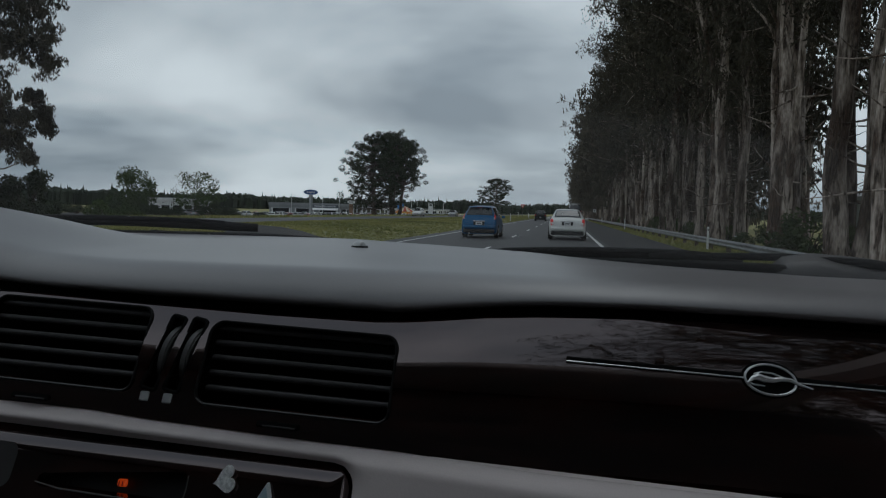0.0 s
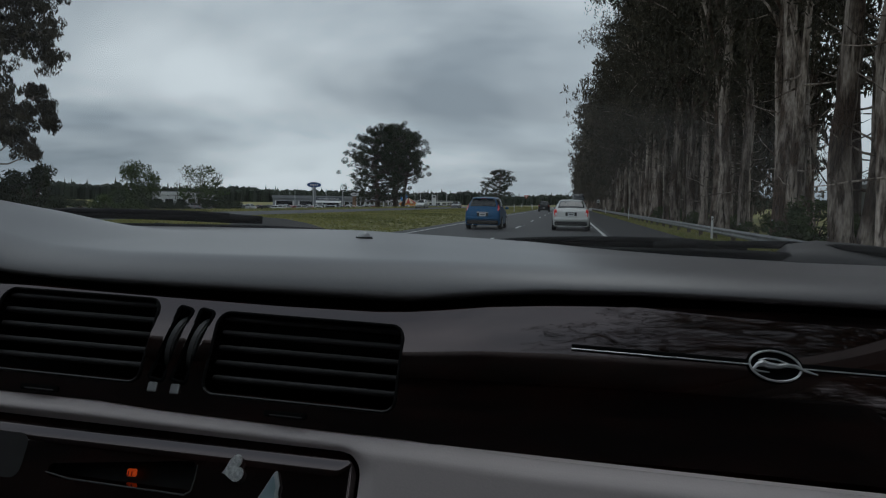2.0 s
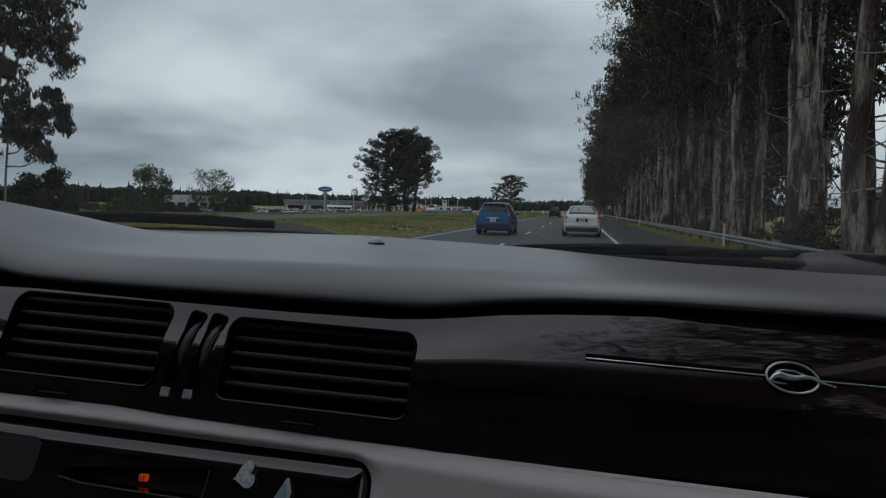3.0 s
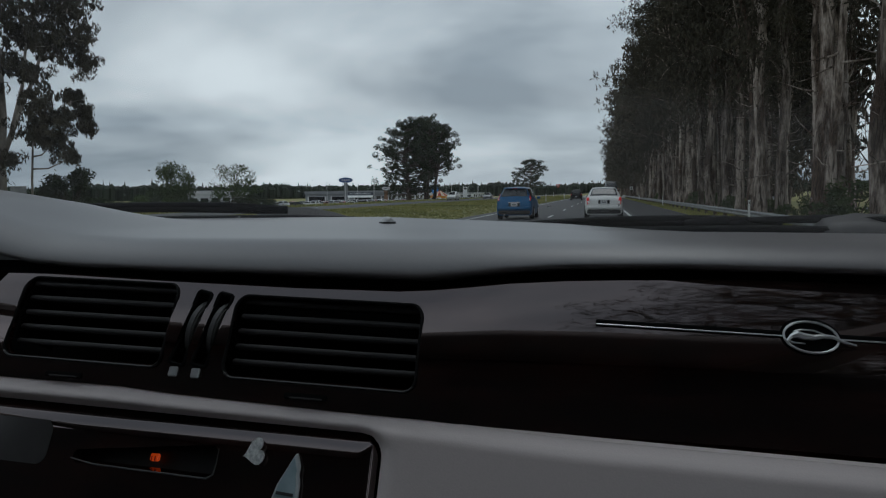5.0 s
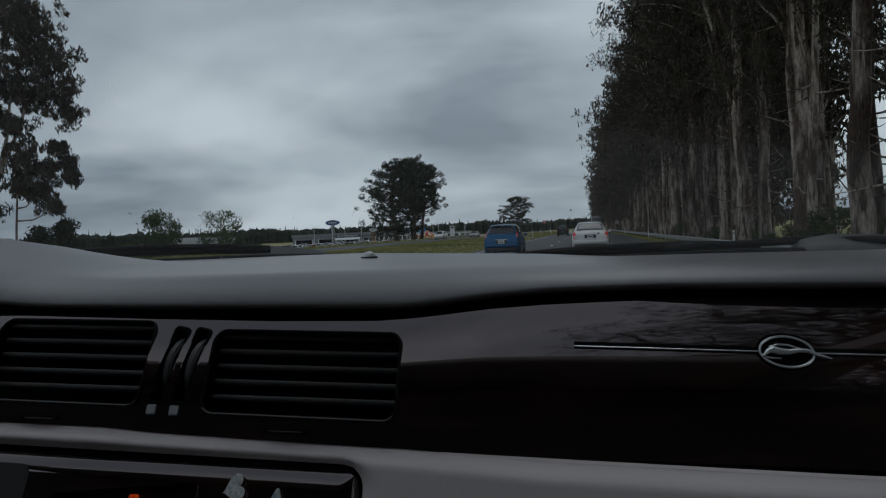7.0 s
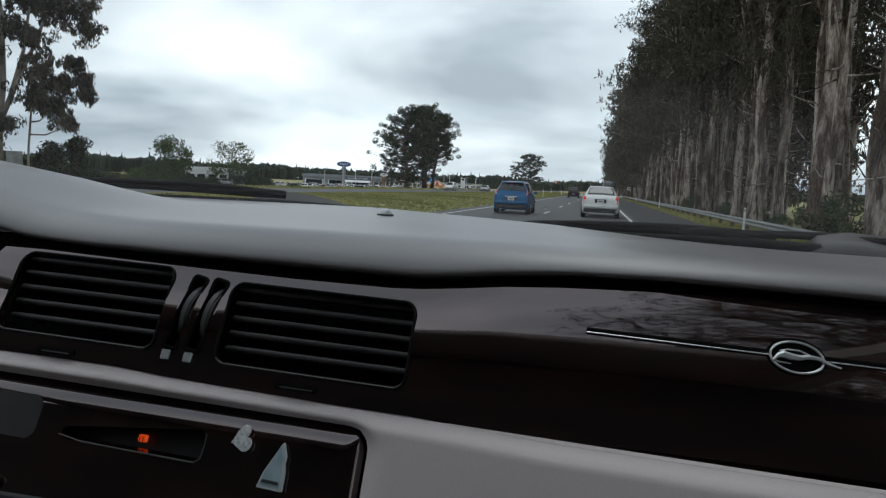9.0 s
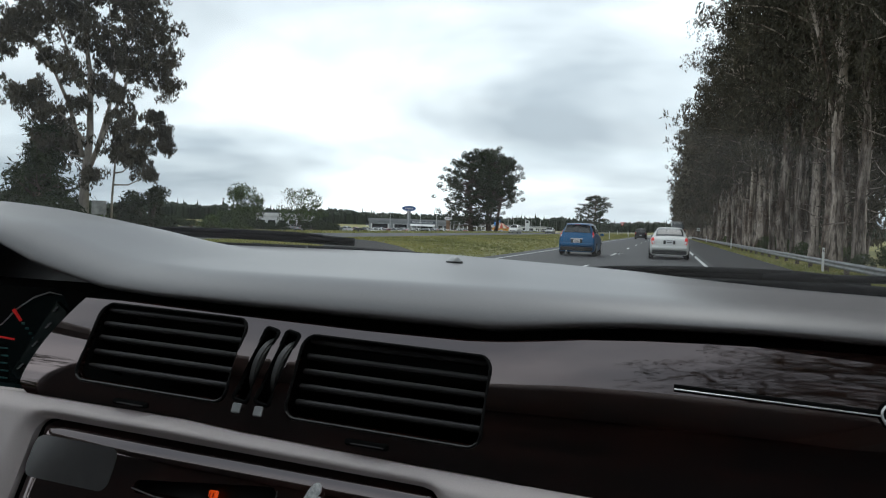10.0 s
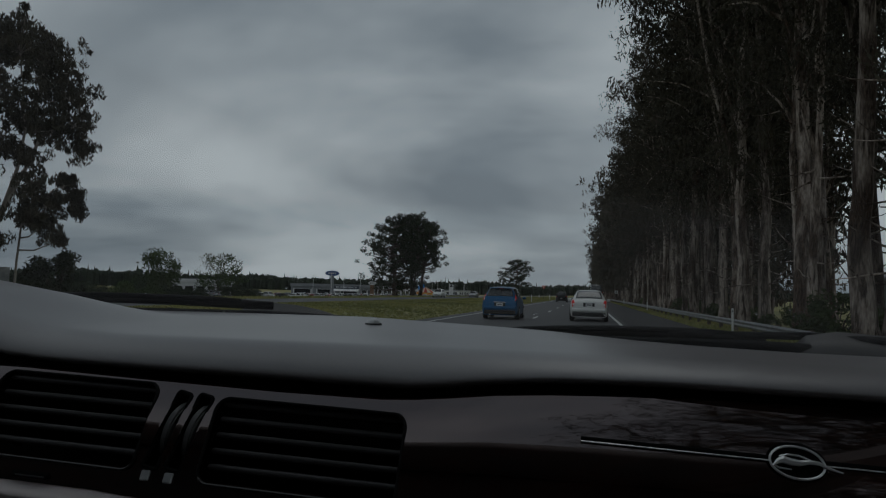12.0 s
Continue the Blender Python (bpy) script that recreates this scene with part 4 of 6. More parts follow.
# ---- trees ----
def leaf_cloud(verts, faces, centre, radius, count, size, droop=0.4, flat=1.0):
    for _ in range(count):
        d = rng.normal(0, 1, 3)
        d /= np.linalg.norm(d)
        r = radius * rng.uniform(0.25, 1.0) ** 0.5
        p = np.array(centre) + d * r * np.array((1, 1, flat))
        a = rng.normal(0, 1, 3)
        a[2] -= droop * 2
        a /= np.linalg.norm(a)
        b = np.cross(a, rng.normal(0, 1, 3))
        b /= np.linalg.norm(b)
        s = size * rng.uniform(0.6, 1.4)
        i = len(verts)
        verts += [tuple(p - a * s * 0.6), tuple(p + b * s * 0.17), tuple(p + a * s * 0.6), tuple(p - b * s * 0.17)]
        faces.append((i, i + 1, i + 2, i + 3))


def crown(name, verts, faces, material, parent, label=""):
    me = bpy.data.meshes.new(name)
    me.from_pydata(verts, [], faces)
    me.materials.append(material)
    ob = new(name, me)
    ob.parent = parent
    if label:
        tagged(ob, label)
    return ob


def bent(p0, p1, sag, n, wob):
    a, b = np.array(p0, float), np.array(p1, float)
    pts = []
    for i in range(n + 1):
        u = i / n
        p = a + (b - a) * u
        p[2] += sag * math.sin(math.pi * u)
        if 0 < i:
            p[:2] += rng.normal(0, wob, 2)
        pts.append(tuple(p))
    return pts


def at_height(line, z):
    """The point of a stem at height z."""
    zs = [p[2] for p in line]
    return tuple(float(np.interp(z, zs, [p[c] for p in line])) for c in (0, 1)) + (z,)


def tall_gum(h, r0, stems, low, leaves, size, spread):
    """A tall roadside gum: one to three thick bare stems from one foot, forked, crown from a third of its height up."""
    t = thing("eucalyptus_tree", "tall eucalyptus with pale peeling bark beside the guard rail", "tree", "roadside tree row")
    stem = bmesh.new()
    verts, faces = [], []
    turn0 = rng.uniform(0, 6.28)
    for s_i in range(stems):
        a = turn0 + 6.28 * s_i / stems
        top = h * (0.93 if s_i == 0 else rng.uniform(0.72, 0.88))
        out = 0.0 if stems == 1 else r0 * 0.75
        lean = (0.4 if s_i == 0 else rng.uniform(1.0, 2.6)) * (0.6 if stems == 1 else 1.0)
        rad = r0 * (1.0 if s_i == 0 else rng.uniform(0.55, 0.85))
        foot = (math.cos(a) * out, math.sin(a) * out, -0.2)
        line = bent(foot, (foot[0] + math.cos(a) * lean, foot[1] + math.sin(a) * lean, top), 0, 9, 0.13)
        n = 34
        fine = [at_height(line, -0.2 + (top + 0.2) * k / (n - 1)) for k in range(n)]
        seed = rng.uniform(0, 50)
        before = len(stem.verts)
        add_tube(stem, fine, [rad * (1 + 0.55 * math.exp(-k / 1.4)) * (1 - 0.86 * (k / (n - 1)) ** 1.15) for k in range(n)], 14)
        stem.verts.ensure_lookup_table()
        for v in stem.verts[before:]:
            axis = at_height(line, v.co.z)
            arm = Vector((v.co.x - axis[0], v.co.y - axis[1], 0))
            v.co += arm * (0.34 * noise.noise((v.co.x * 1.1 + seed, v.co.y * 1.1, v.co.z * 0.35)) + 0.26 * noise.noise((v.co.x * 4 + seed, v.co.y * 4, v.co.z * 0.5)))
        forks = [line]
        for _ in range(2 if stems == 1 else 1):
            z = top * rng.uniform(0.22, 0.5)
            base = at_height(line, z)
            b = rng.uniform(0, 6.28)
            tip = (base[0] + math.cos(b) * top * 0.11, base[1] + math.sin(b) * top * 0.11, top * rng.uniform(0.75, 0.95))
            fork = bent(base, tip, -1.2, 7, 0.12)
            fork = sorted(fork, key=lambda p: p[2])
            add_tube(stem, fork, [rad * 0.55 * (1 - 0.8 * k / 7) for k in range(8)], 8)
            forks.append(fork)
        for k in range(9):
            z = h * rng.uniform(0.06, max(low, 0.25))
            base = at_height(line, z)
            b, ln = rng.uniform(0, 6.28), rng.uniform(0.6, 2.4)
            dead = bent(base, (base[0] + math.cos(b) * ln, base[1] + math.sin(b) * ln, z + rng.uniform(-0.3, 1.0) * ln), -0.1, 4, 0.09)
            add_tube(stem, dead, [0.05, 0.038, 0.026, 0.016, 0.006], 5)
        count = int(30 / stems) + 4
        for k in range(count):
            z = h * low + (top * 0.98 - h * low) * (k + rng.uniform(0, 1)) / count
            road_line = forks[int(rng.integers(0, len(forks)))]
            base = at_height(road_line, max(z - 1.6, road_line[0][2]))
            b = rng.uniform(0, 6.28)
            reach = spread * rng.uniform(0.25, 1.1) * (1.0 - 0.30 * z / h) * (0.40 + 0.60 * ease(low, low + 0.3, z / h))
            tip = (base[0] + math.cos(b) * reach, base[1] + math.sin(b) * reach, z + rng.uniform(-0.8, 1.8))
            limb = bent(base, tip, 0.4, 5, 0.16)
            add_tube(stem, limb, [0.11, 0.085, 0.06, 0.045, 0.03, 0.012], 5)
            for q in (3, 4, 5):
                c = limb[q]
                for _ in range(3):
                    p = (c[0] + rng.normal(0, 0.8), c[1] + rng.normal(0, 0.8), c[2] + rng.normal(-0.1, 0.7))
                    leaf_cloud(verts, faces, p, rng.uniform(0.45, 0.95), leaves, size, 0.8, 0.85)
    bmesh.ops.recalc_face_normals(stem, faces=stem.faces)
    part("trunk", stem, BARK, t, "thick pale trunk with hanging strips of bark", smooth=True)
    crown("crown", verts, faces, LEAF, t, "dark drooping leaves in ragged clumps")
    return t


near_gums = [tall_gum(h, r, n, lo, 26, 0.31, sp) for h, r, n, lo, sp in ((34, 0.29, 1, 0.24, 7.4), (36, 0.27, 2, 0.30, 7.6), (31, 0.22, 2, 0.22, 6.8), (35, 0.31, 1, 0.33, 7.2), (33, 0.25, 2, 0.27, 7.0))]
bare_gums = [tall_gum(h, r, n, lo, 40, 0.20, sp) for h, r, n, lo, sp in ((35, 0.31, 2, 0.34, 5.4), (33, 0.30, 1, 0.24, 5.0), (36, 0.30, 3, 0.38, 5.6), (32, 0.22, 1, 0.26, 4.8), (34, 0.28, 2, 0.32, 5.2))]
back_gums = [tall_gum(h, r, n, lo, 12, 0.58, sp) for h, r, n, lo, sp in ((33, 0.28, 2, 0.07, 6.6), (35, 0.32, 1, 0.10, 7.0), (31, 0.24, 2, 0.06, 6.2))]
far_gums = [tall_gum(h, r, n, lo, 6, 0.85, sp) for h, r, n, lo, sp in ((34, 0.40, 1, 0.13, 8.4), (32, 0.34, 2, 0.10, 8.0), (35, 0.42, 1, 0.16, 8.6))]


# bearings along which the row stands open to the sky
CLEARINGS = ((2.55, 2.72), (3.14, 3.62))


def plant(kinds, x, y, scale=1.0):
    src = kinds[int(rng.integers(0, len(kinds)))]
    turn = float(rng.uniform(0, 360))
    if not any(lo < y / x < hi for lo, hi in CLEARINGS):
        copy_thing(src, pose(x, y, ground_z(x), 0, 0, turn)).scale = (scale, scale, scale)


spots = []
y = -28.0
while y < 150:
    spots.append((bare_gums if y < 46 else near_gums, 9.3 + rng.uniform(-0.7, 0.9), y))
    if y > 22 and rng.uniform() < (0.25 if y < 44 else 0.55):
        spots.append((bare_gums if y < 36 else near_gums, 12.2 + rng.uniform(-1.0, 1.2), y + 1.4))
    if y > 54 and rng.uniform() < 0.8:
        spots.append((back_gums, 16.0 + rng.uniform(-1.0, 1.6), y + 0.4))
    y += rng.uniform(2.4, 3.8) if y < 20 else rng.uniform(1.7, 3.3) if y < 46 else rng.uniform(2.4, 4.6)
while y < 700:
    spots.append((far_gums, 9.0 + rng.uniform(-0.8, 1.2), y))
    if y < 300:
        spots.append((far_gums, 13.5 + rng.uniform(-1, 1.5), y + 2))
    y += rng.uniform(3.5, 5.0) if y < 300 else rng.uniform(7, 10)
# a narrow track slants through the row and leaves a gap
spots = [p for p in spots if not 3.86 < p[2] / p[1] < 4.12]
used = set()
for kinds, x, y in spots:
    free = [k for k in kinds if k.name not in used]
    s = float(rng.uniform(0.78, 1.13))
    if free:
        used.add(free[0].name)
        free[0].matrix_basis = pose(x, y, ground_z(x), 0, 0, float(rng.uniform(0, 360))) @ Matrix.Diagonal((s, s, s, 1))
    else:
        plant(kinds, x, y, s)

# ---- trees beyond the oncoming lanes ----
def pine(name, label, h, r0, low, spread, clumps, leaves, size, lean=(0, 0), group="", flat=0.55, needles=NEEDLE, bark=PINEBARK, top=0.35, category="tree", tuft=1.0):
    t = thing(name, label, category, group)
    stem = bmesh.new()
    trunk = bent((0, 0, -0.3), (lean[0] * h, lean[1] * h, h * 0.95), 0, 8, 0.12)
    add_tube(stem, trunk, [r0 * 1.3] + [r0 * (1 - 0.88 * (i / 8)) for i in range(1, 9)], 8)
    bmesh.ops.recalc_face_normals(stem, faces=stem.faces)
    part("trunk", stem, bark, t, smooth=True)
    limbs = bmesh.new()
    verts, faces = [], []
    for k in range(clumps):
        u = (k + rng.uniform(0, 1)) / clumps
        z = h * (low + (1 - low) * u)
        reach = spread * (math.sin(math.pi * min(1.0, 0.28 + 0.72 * u * (1 - top) + 0.05)) ** 0.8) * rng.uniform(0.35, 1.08)
        a = rng.uniform(0, 6.28)
        i = min(int(z / (h * 0.95) * 8), 7)
        base = trunk[i]
        tip = (base[0] + math.cos(a) * reach, base[1] + math.sin(a) * reach, z + rng.uniform(-0.5, 0.7))
        limb = bent((base[0], base[1], max(z - 0.12 * reach - 0.5, low * h * 0.9)), tip, -0.3, 4, 0.1)
        add_tube(limbs, limb, [0.16 * r0 / 0.4, 0.11, 0.08, 0.05, 0.02], 5)
        for m in range(2):
            c = limb[4 - m]
            leaf_cloud(verts, faces, (c[0] + rng.normal(0, 0.4), c[1] + rng.normal(0, 0.4), c[2] + 0.2), tuft * rng.uniform(0.8, 1.6) * (1 if m == 0 else 0.8), leaves, size, 0.0, flat)
    bmesh.ops.recalc_face_normals(limbs, faces=limbs.faces)
    part("limbs", limbs, bark, t)
    crown("crown", verts, faces, needles, t)
    return t


def stand(t, x, y, turn=0.0):
    t.matrix_basis = pose(x, y + ALONG, ground_z(x), 0, 0, turn)
    return t


# a clump of four pines by the dealers
CLUMP = (-44.0, 181.0)
for u, d, h, r, low, sp, n, ln, tag in ((-1.2, 0.0, 19.2, 0.62, 0.12, 8.4, 210, (-0.02, 0.0), "broad dark pine with low sweeping limbs in a clump"), (2.7, 1.5, 19.8, 0.52, 0.40, 6.0, 120, (-0.03, 0.02), "dark pine with a bare lower trunk in a clump"),
                                       (3.7, -1.0, 18.6, 0.34, 0.46, 4.4, 80, (0.04, 0.0), "slim dark pine in a clump"), (4.6, 0.8, 17.8, 0.44, 0.36, 5.0, 100, (0.13, 0.0), "leaning dark pine at the edge of a clump")):
    stand(pine("pine_tree", tag, h, r, low, sp, n, 64, 0.40, ln, "pine clump", flat=0.8, top=0.18, tuft=0.62), CLUMP[0] + u * 0.94, CLUMP[1] + u * 0.35 + d)
stand(pine("pine_tree", "lone dark pine standing far along the road", 21.5, 0.55, 0.28, 10.8, 96, 60, 0.7, (0.05, 0), flat=0.5, top=0.24, tuft=1.1), -42.0, 449)
stand(pine("pine_tree", "tall open dark pine with tiers of limbs", 24.0, 0.6, 0.20, 9.0, 80, 40, 0.5, (0.0, 0.0)), -46.0, -20)
stand(pine("pine_tree", "lower spreading pine beside a tall one", 11.0, 0.4, 0.25, 6.0, 36, 34, 0.5), -52.0, -15)
for x, y, h in ((-41.0, 18.0, 9.5), (-47.5, 58.4, 8.6), (-49.4, 59.0, 5.5)):
    stand(pine("conifer", "dense dark conifer with branches to the ground", h, 0.25, 0.03, 3.0, 120, 34, 0.40, flat=0.5, top=-0.30), x, y)

# the free-standing gum: pale forked trunk, clumps of leaves hung on long limbs
gum = thing("gum_tree", "tall pale-trunked gum tree with open hanging leaf clumps", "tree")
stem = bmesh.new()
hold = []
TURN = radians(37)


def across(u, d, z):
    return (u * math.cos(TURN) - d * math.sin(TURN), u * math.sin(TURN) + d * math.cos(TURN), z)


for pts, rad in (([(-0.1, -0.0, 0.8), (0.0, 0.0, 4.5), (0.2, 1.0, 8.3), (0.3, -0.5, 13.0), (-0.4, 0.5, 17.2), (-0.6, -1.0, 20.6)], (0.8, 0.62, 0.5, 0.36, 0.22, 0.06)),
                 ([(-0.2, -0.0, 6.4), (-1.2, 0.0, 10.4), (-2.4, 1.0, 13.0), (-3.8, -0.5, 15.0), (-5.9, 0.5, 15.5)], (0.36, 0.28, 0.2, 0.14, 0.04)),
                 ([(-0.1, -0.0, 7.7), (-1.6, 0.0, 9.5), (-3.6, 1.0, 11.0), (-5.1, -0.5, 11.1)], (0.24, 0.16, 0.11, 0.04)),
                 ([(0.1, -0.0, 5.0), (1.3, 0.0, 8.3), (2.3, 1.0, 11.1), (3.2, -0.5, 13.2), (4.2, 0.5, 15.6)], (0.42, 0.32, 0.26, 0.18, 0.06)),
                 ([(0.7, -0.0, 6.6), (1.7, 0.0, 10.6), (2.0, 1.0, 13.9), (1.7, -0.5, 17.7)], (0.32, 0.24, 0.17, 0.06)),
                 ([(1.9, 0.5, -0.4), (2.0, 0.2, 3.3), (2.2, 0.0, 6.2), (2.9, 1.0, 7.9), (4.4, -0.5, 9.2), (5.6, 0.5, 9.8)], (0.19, 0.16, 0.13, 0.1, 0.07, 0.03)),
                 ([ (0.2, 0, 11.6), (-0.9, 0.0, 13.5), (-2.4, 1.0, 17.2), (-3.6, -0.5, 18.4)], (0.24, 0.18, 0.12, 0.05)),
                 ([(3.2, -0.0, 13.2), (4.8, 0.0, 14.4), (6.1, 1.0, 13.9)], (0.16, 0.1, 0.04))):
    for (p, q) in zip(pts, pts[1:]):
        hold += [tuple(p[c] + (q[c] - p[c]) * f for c in range(3)) for f in (0.0, 0.33, 0.66, 1.0)]
    add_tube(stem, [across(*p) for p in pts], [q * 0.55 for q in rad], 9)
bmesh.ops.recalc_face_normals(stem, faces=stem.faces)
part("trunk", stem, PALEBARK, gum, "pale grey forked trunk", smooth=True)
verts, faces = [], []
twigs = bmesh.new()
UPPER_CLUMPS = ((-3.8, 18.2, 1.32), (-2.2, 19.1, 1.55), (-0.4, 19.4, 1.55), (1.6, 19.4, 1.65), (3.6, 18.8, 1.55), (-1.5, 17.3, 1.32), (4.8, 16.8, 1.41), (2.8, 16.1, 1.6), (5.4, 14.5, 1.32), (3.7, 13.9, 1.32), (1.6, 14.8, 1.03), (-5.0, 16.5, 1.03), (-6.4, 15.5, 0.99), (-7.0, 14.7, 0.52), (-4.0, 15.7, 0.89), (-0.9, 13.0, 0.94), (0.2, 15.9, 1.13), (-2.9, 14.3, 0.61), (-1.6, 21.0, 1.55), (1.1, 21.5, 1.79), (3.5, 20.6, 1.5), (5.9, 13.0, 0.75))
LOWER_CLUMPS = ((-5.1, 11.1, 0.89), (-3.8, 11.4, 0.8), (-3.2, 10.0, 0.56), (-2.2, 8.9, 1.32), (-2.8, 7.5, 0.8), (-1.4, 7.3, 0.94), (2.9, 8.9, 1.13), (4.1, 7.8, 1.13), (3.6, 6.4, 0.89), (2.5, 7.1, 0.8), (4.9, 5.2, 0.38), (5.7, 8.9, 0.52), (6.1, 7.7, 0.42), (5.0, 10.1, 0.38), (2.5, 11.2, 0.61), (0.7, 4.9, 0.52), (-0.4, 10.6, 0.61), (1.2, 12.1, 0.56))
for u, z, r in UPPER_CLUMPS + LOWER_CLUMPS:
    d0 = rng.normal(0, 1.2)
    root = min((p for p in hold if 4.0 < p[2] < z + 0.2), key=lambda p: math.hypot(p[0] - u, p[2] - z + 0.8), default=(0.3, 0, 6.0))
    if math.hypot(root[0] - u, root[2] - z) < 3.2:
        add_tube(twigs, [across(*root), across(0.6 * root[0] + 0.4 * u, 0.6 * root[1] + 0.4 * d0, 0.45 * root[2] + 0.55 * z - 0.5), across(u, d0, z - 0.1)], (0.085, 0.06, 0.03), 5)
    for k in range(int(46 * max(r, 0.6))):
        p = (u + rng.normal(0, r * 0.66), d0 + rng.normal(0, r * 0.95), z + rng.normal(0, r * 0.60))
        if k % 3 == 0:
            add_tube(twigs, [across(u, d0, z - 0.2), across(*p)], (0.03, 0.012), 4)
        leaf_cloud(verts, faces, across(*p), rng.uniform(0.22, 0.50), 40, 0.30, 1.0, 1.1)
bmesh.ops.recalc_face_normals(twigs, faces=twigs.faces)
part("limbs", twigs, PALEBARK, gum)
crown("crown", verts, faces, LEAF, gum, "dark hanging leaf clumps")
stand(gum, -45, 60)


def bushy(name, label, h, w, leaves, size, material, group=""):
    t = thing(name, label, "bush" if h < 6 else "tree", group)
    stem = bmesh.new()
    verts, faces = [], []
    for k in range(int(14 + w * 2)):
        a, rr, z = rng.uniform(0, 6.28), w * 0.5 * math.sqrt(rng.uniform(0, 1)), h * rng.uniform(0.15, 0.95)
        rr *= math.sqrt(max(0.15, 1 - (z / h - 0.4) ** 2 * 2))
        tip = (math.cos(a) * rr, math.sin(a) * rr, z)
        add_tube(stem, [(tip[0] * 0.1, tip[1] * 0.1, -0.2), (tip[0] * 0.4, tip[1] * 0.4, z * 0.5), tip], [0.03 * h ** 0.5, 0.03, 0.01], 5)
        leaf_cloud(verts, faces, tip, rng.uniform(0.7, 1.2) * max(w, h) * 0.17, leaves, size, 0.1, 0.85)
    bmesh.ops.recalc_face_normals(stem, faces=stem.faces)
    part("stems", stem, PINEBARK, t)
    crown("crown", verts, faces, material, t)
    return t


stand(bushy("leafy_tree", "round green broadleaf tree behind the verge", 13.0, 13.5, 90, 0.8, BROADLEAF), -125, 208)
stand(bushy("leafy_tree", "open green broadleaf tree behind the verge", 11.5, 12.5, 60, 0.75, BROADLEAF), -100, 199)
stand(bushy("dark_bush", "dark dense bush near the pale gum", 3.9, 4.6, 120, 0.36, NEEDLE), -43.2, 65.5)
stand(bushy("dark_bush", "low dark bush behind the pale gum", 3.2, 4.2, 110, 0.36, NEEDLE), -49.5, 70)
stand(bushy("dark_bush", "dark bush under the pale gum", 2.6, 6.0, 110, 0.32, NEEDLE), -44, 55)
hedge = bushy("hedge_tree", "dark green scrub tree in a dense row", 7.5, 9.0, 90, 0.6, NEEDLE, "left scrub row")
stand(hedge, -70, 60)
for k in range(15):
    x, y = -68 + rng.uniform(-7, 6), 54 + ALONG - 7.0 * k + rng.uniform(-1.5, 1.5)
    c = copy_thing(hedge, pose(x, y, -1.8, 0, 0, float(rng.uniform(0, 360))))
    s = float(rng.uniform(0.75, 1.25))
    c.scale = (s, s, s)
for x, y, k in ((-150, 150, 0.7), (-142, 158, 0.55), (-168, 140, 0.8), (-133, 164, 0.5), (-185, 150, 0.9), (-112, 186, 0.42), (-108, 178, 0.4), (-92, 190, 0.36), (-120, 172, 0.5)):
    c = copy_thing(hedge, pose(x, y, -1.8, 0, 0, float(rng.uniform(0, 360))))
    tagged(c, "low dark green scrub beyond the oncoming lanes", group="scrub beyond the lanes")
    c.scale = (k * 1.3, k * 1.3, k * 0.8)
for k in range(44):
    x, y = 18.5 + rng.uniform(-1, 3), 12 + 4.6 * k + rng.uniform(-1.5, 1.5)
    if 2.2 < y / x < 4.9:
        continue
    c = copy_thing(hedge, pose(x, y, -0.3, 0, 0, float(rng.uniform(0, 360))))
    tagged(c, "dark green scrub behind the gum row", group="scrub behind the gums")
    s = float(rng.uniform(0.6, 1.0))
    c.scale = (s, s, s)
green = bushy("roadside_shrub", "green shrub at the foot of the gum row", 1.7, 3.0, 80, 0.24, BROADLEAF, "shrubs under the gums")
stand(green, 9.3, 42.7)
for k in range(26):
    c = copy_thing(green, pose(8.8 + rng.uniform(-0.3, 6.0), 22 + 5.2 * k + rng.uniform(-2, 2), -0.3, 0, 0, float(rng.uniform(0, 360))))
    s = float(rng.uniform(0.35, 0.9))
    c.scale = (s, s, s)

for x, y, k in ((-47, 47, 1.0), (-52, 58, 1.4), (-58, 50, 1.3), (-60, 66, 1.5), (-66, 78, 1.6), (-56, 84, 1.2), (-74, 92, 1.7), (-70, 108, 1.5), (-84, 120, 1.8)):
    c = copy_thing(green, pose(x, y, ground_z(x), 0, 0, float(rng.uniform(0, 360))))
    tagged(c, "green shrub on the verge beyond the oncoming lanes", group="shrubs beyond the lanes")
    c.scale = (k, k, k)

for k in range(13):
    x = -82.0 - 5.6 * k
    c = copy_thing(hedge, pose(x, 166 + 4 * math.sin(k * 2.3), -1.8, 0, 0, 77.0 * k))
    tagged(c, "low dark green scrub beyond the oncoming lanes", group="scrub beyond the lanes")
    c.scale = (0.75, 0.75, 0.36 + 0.10 * math.sin(k * 1.7))

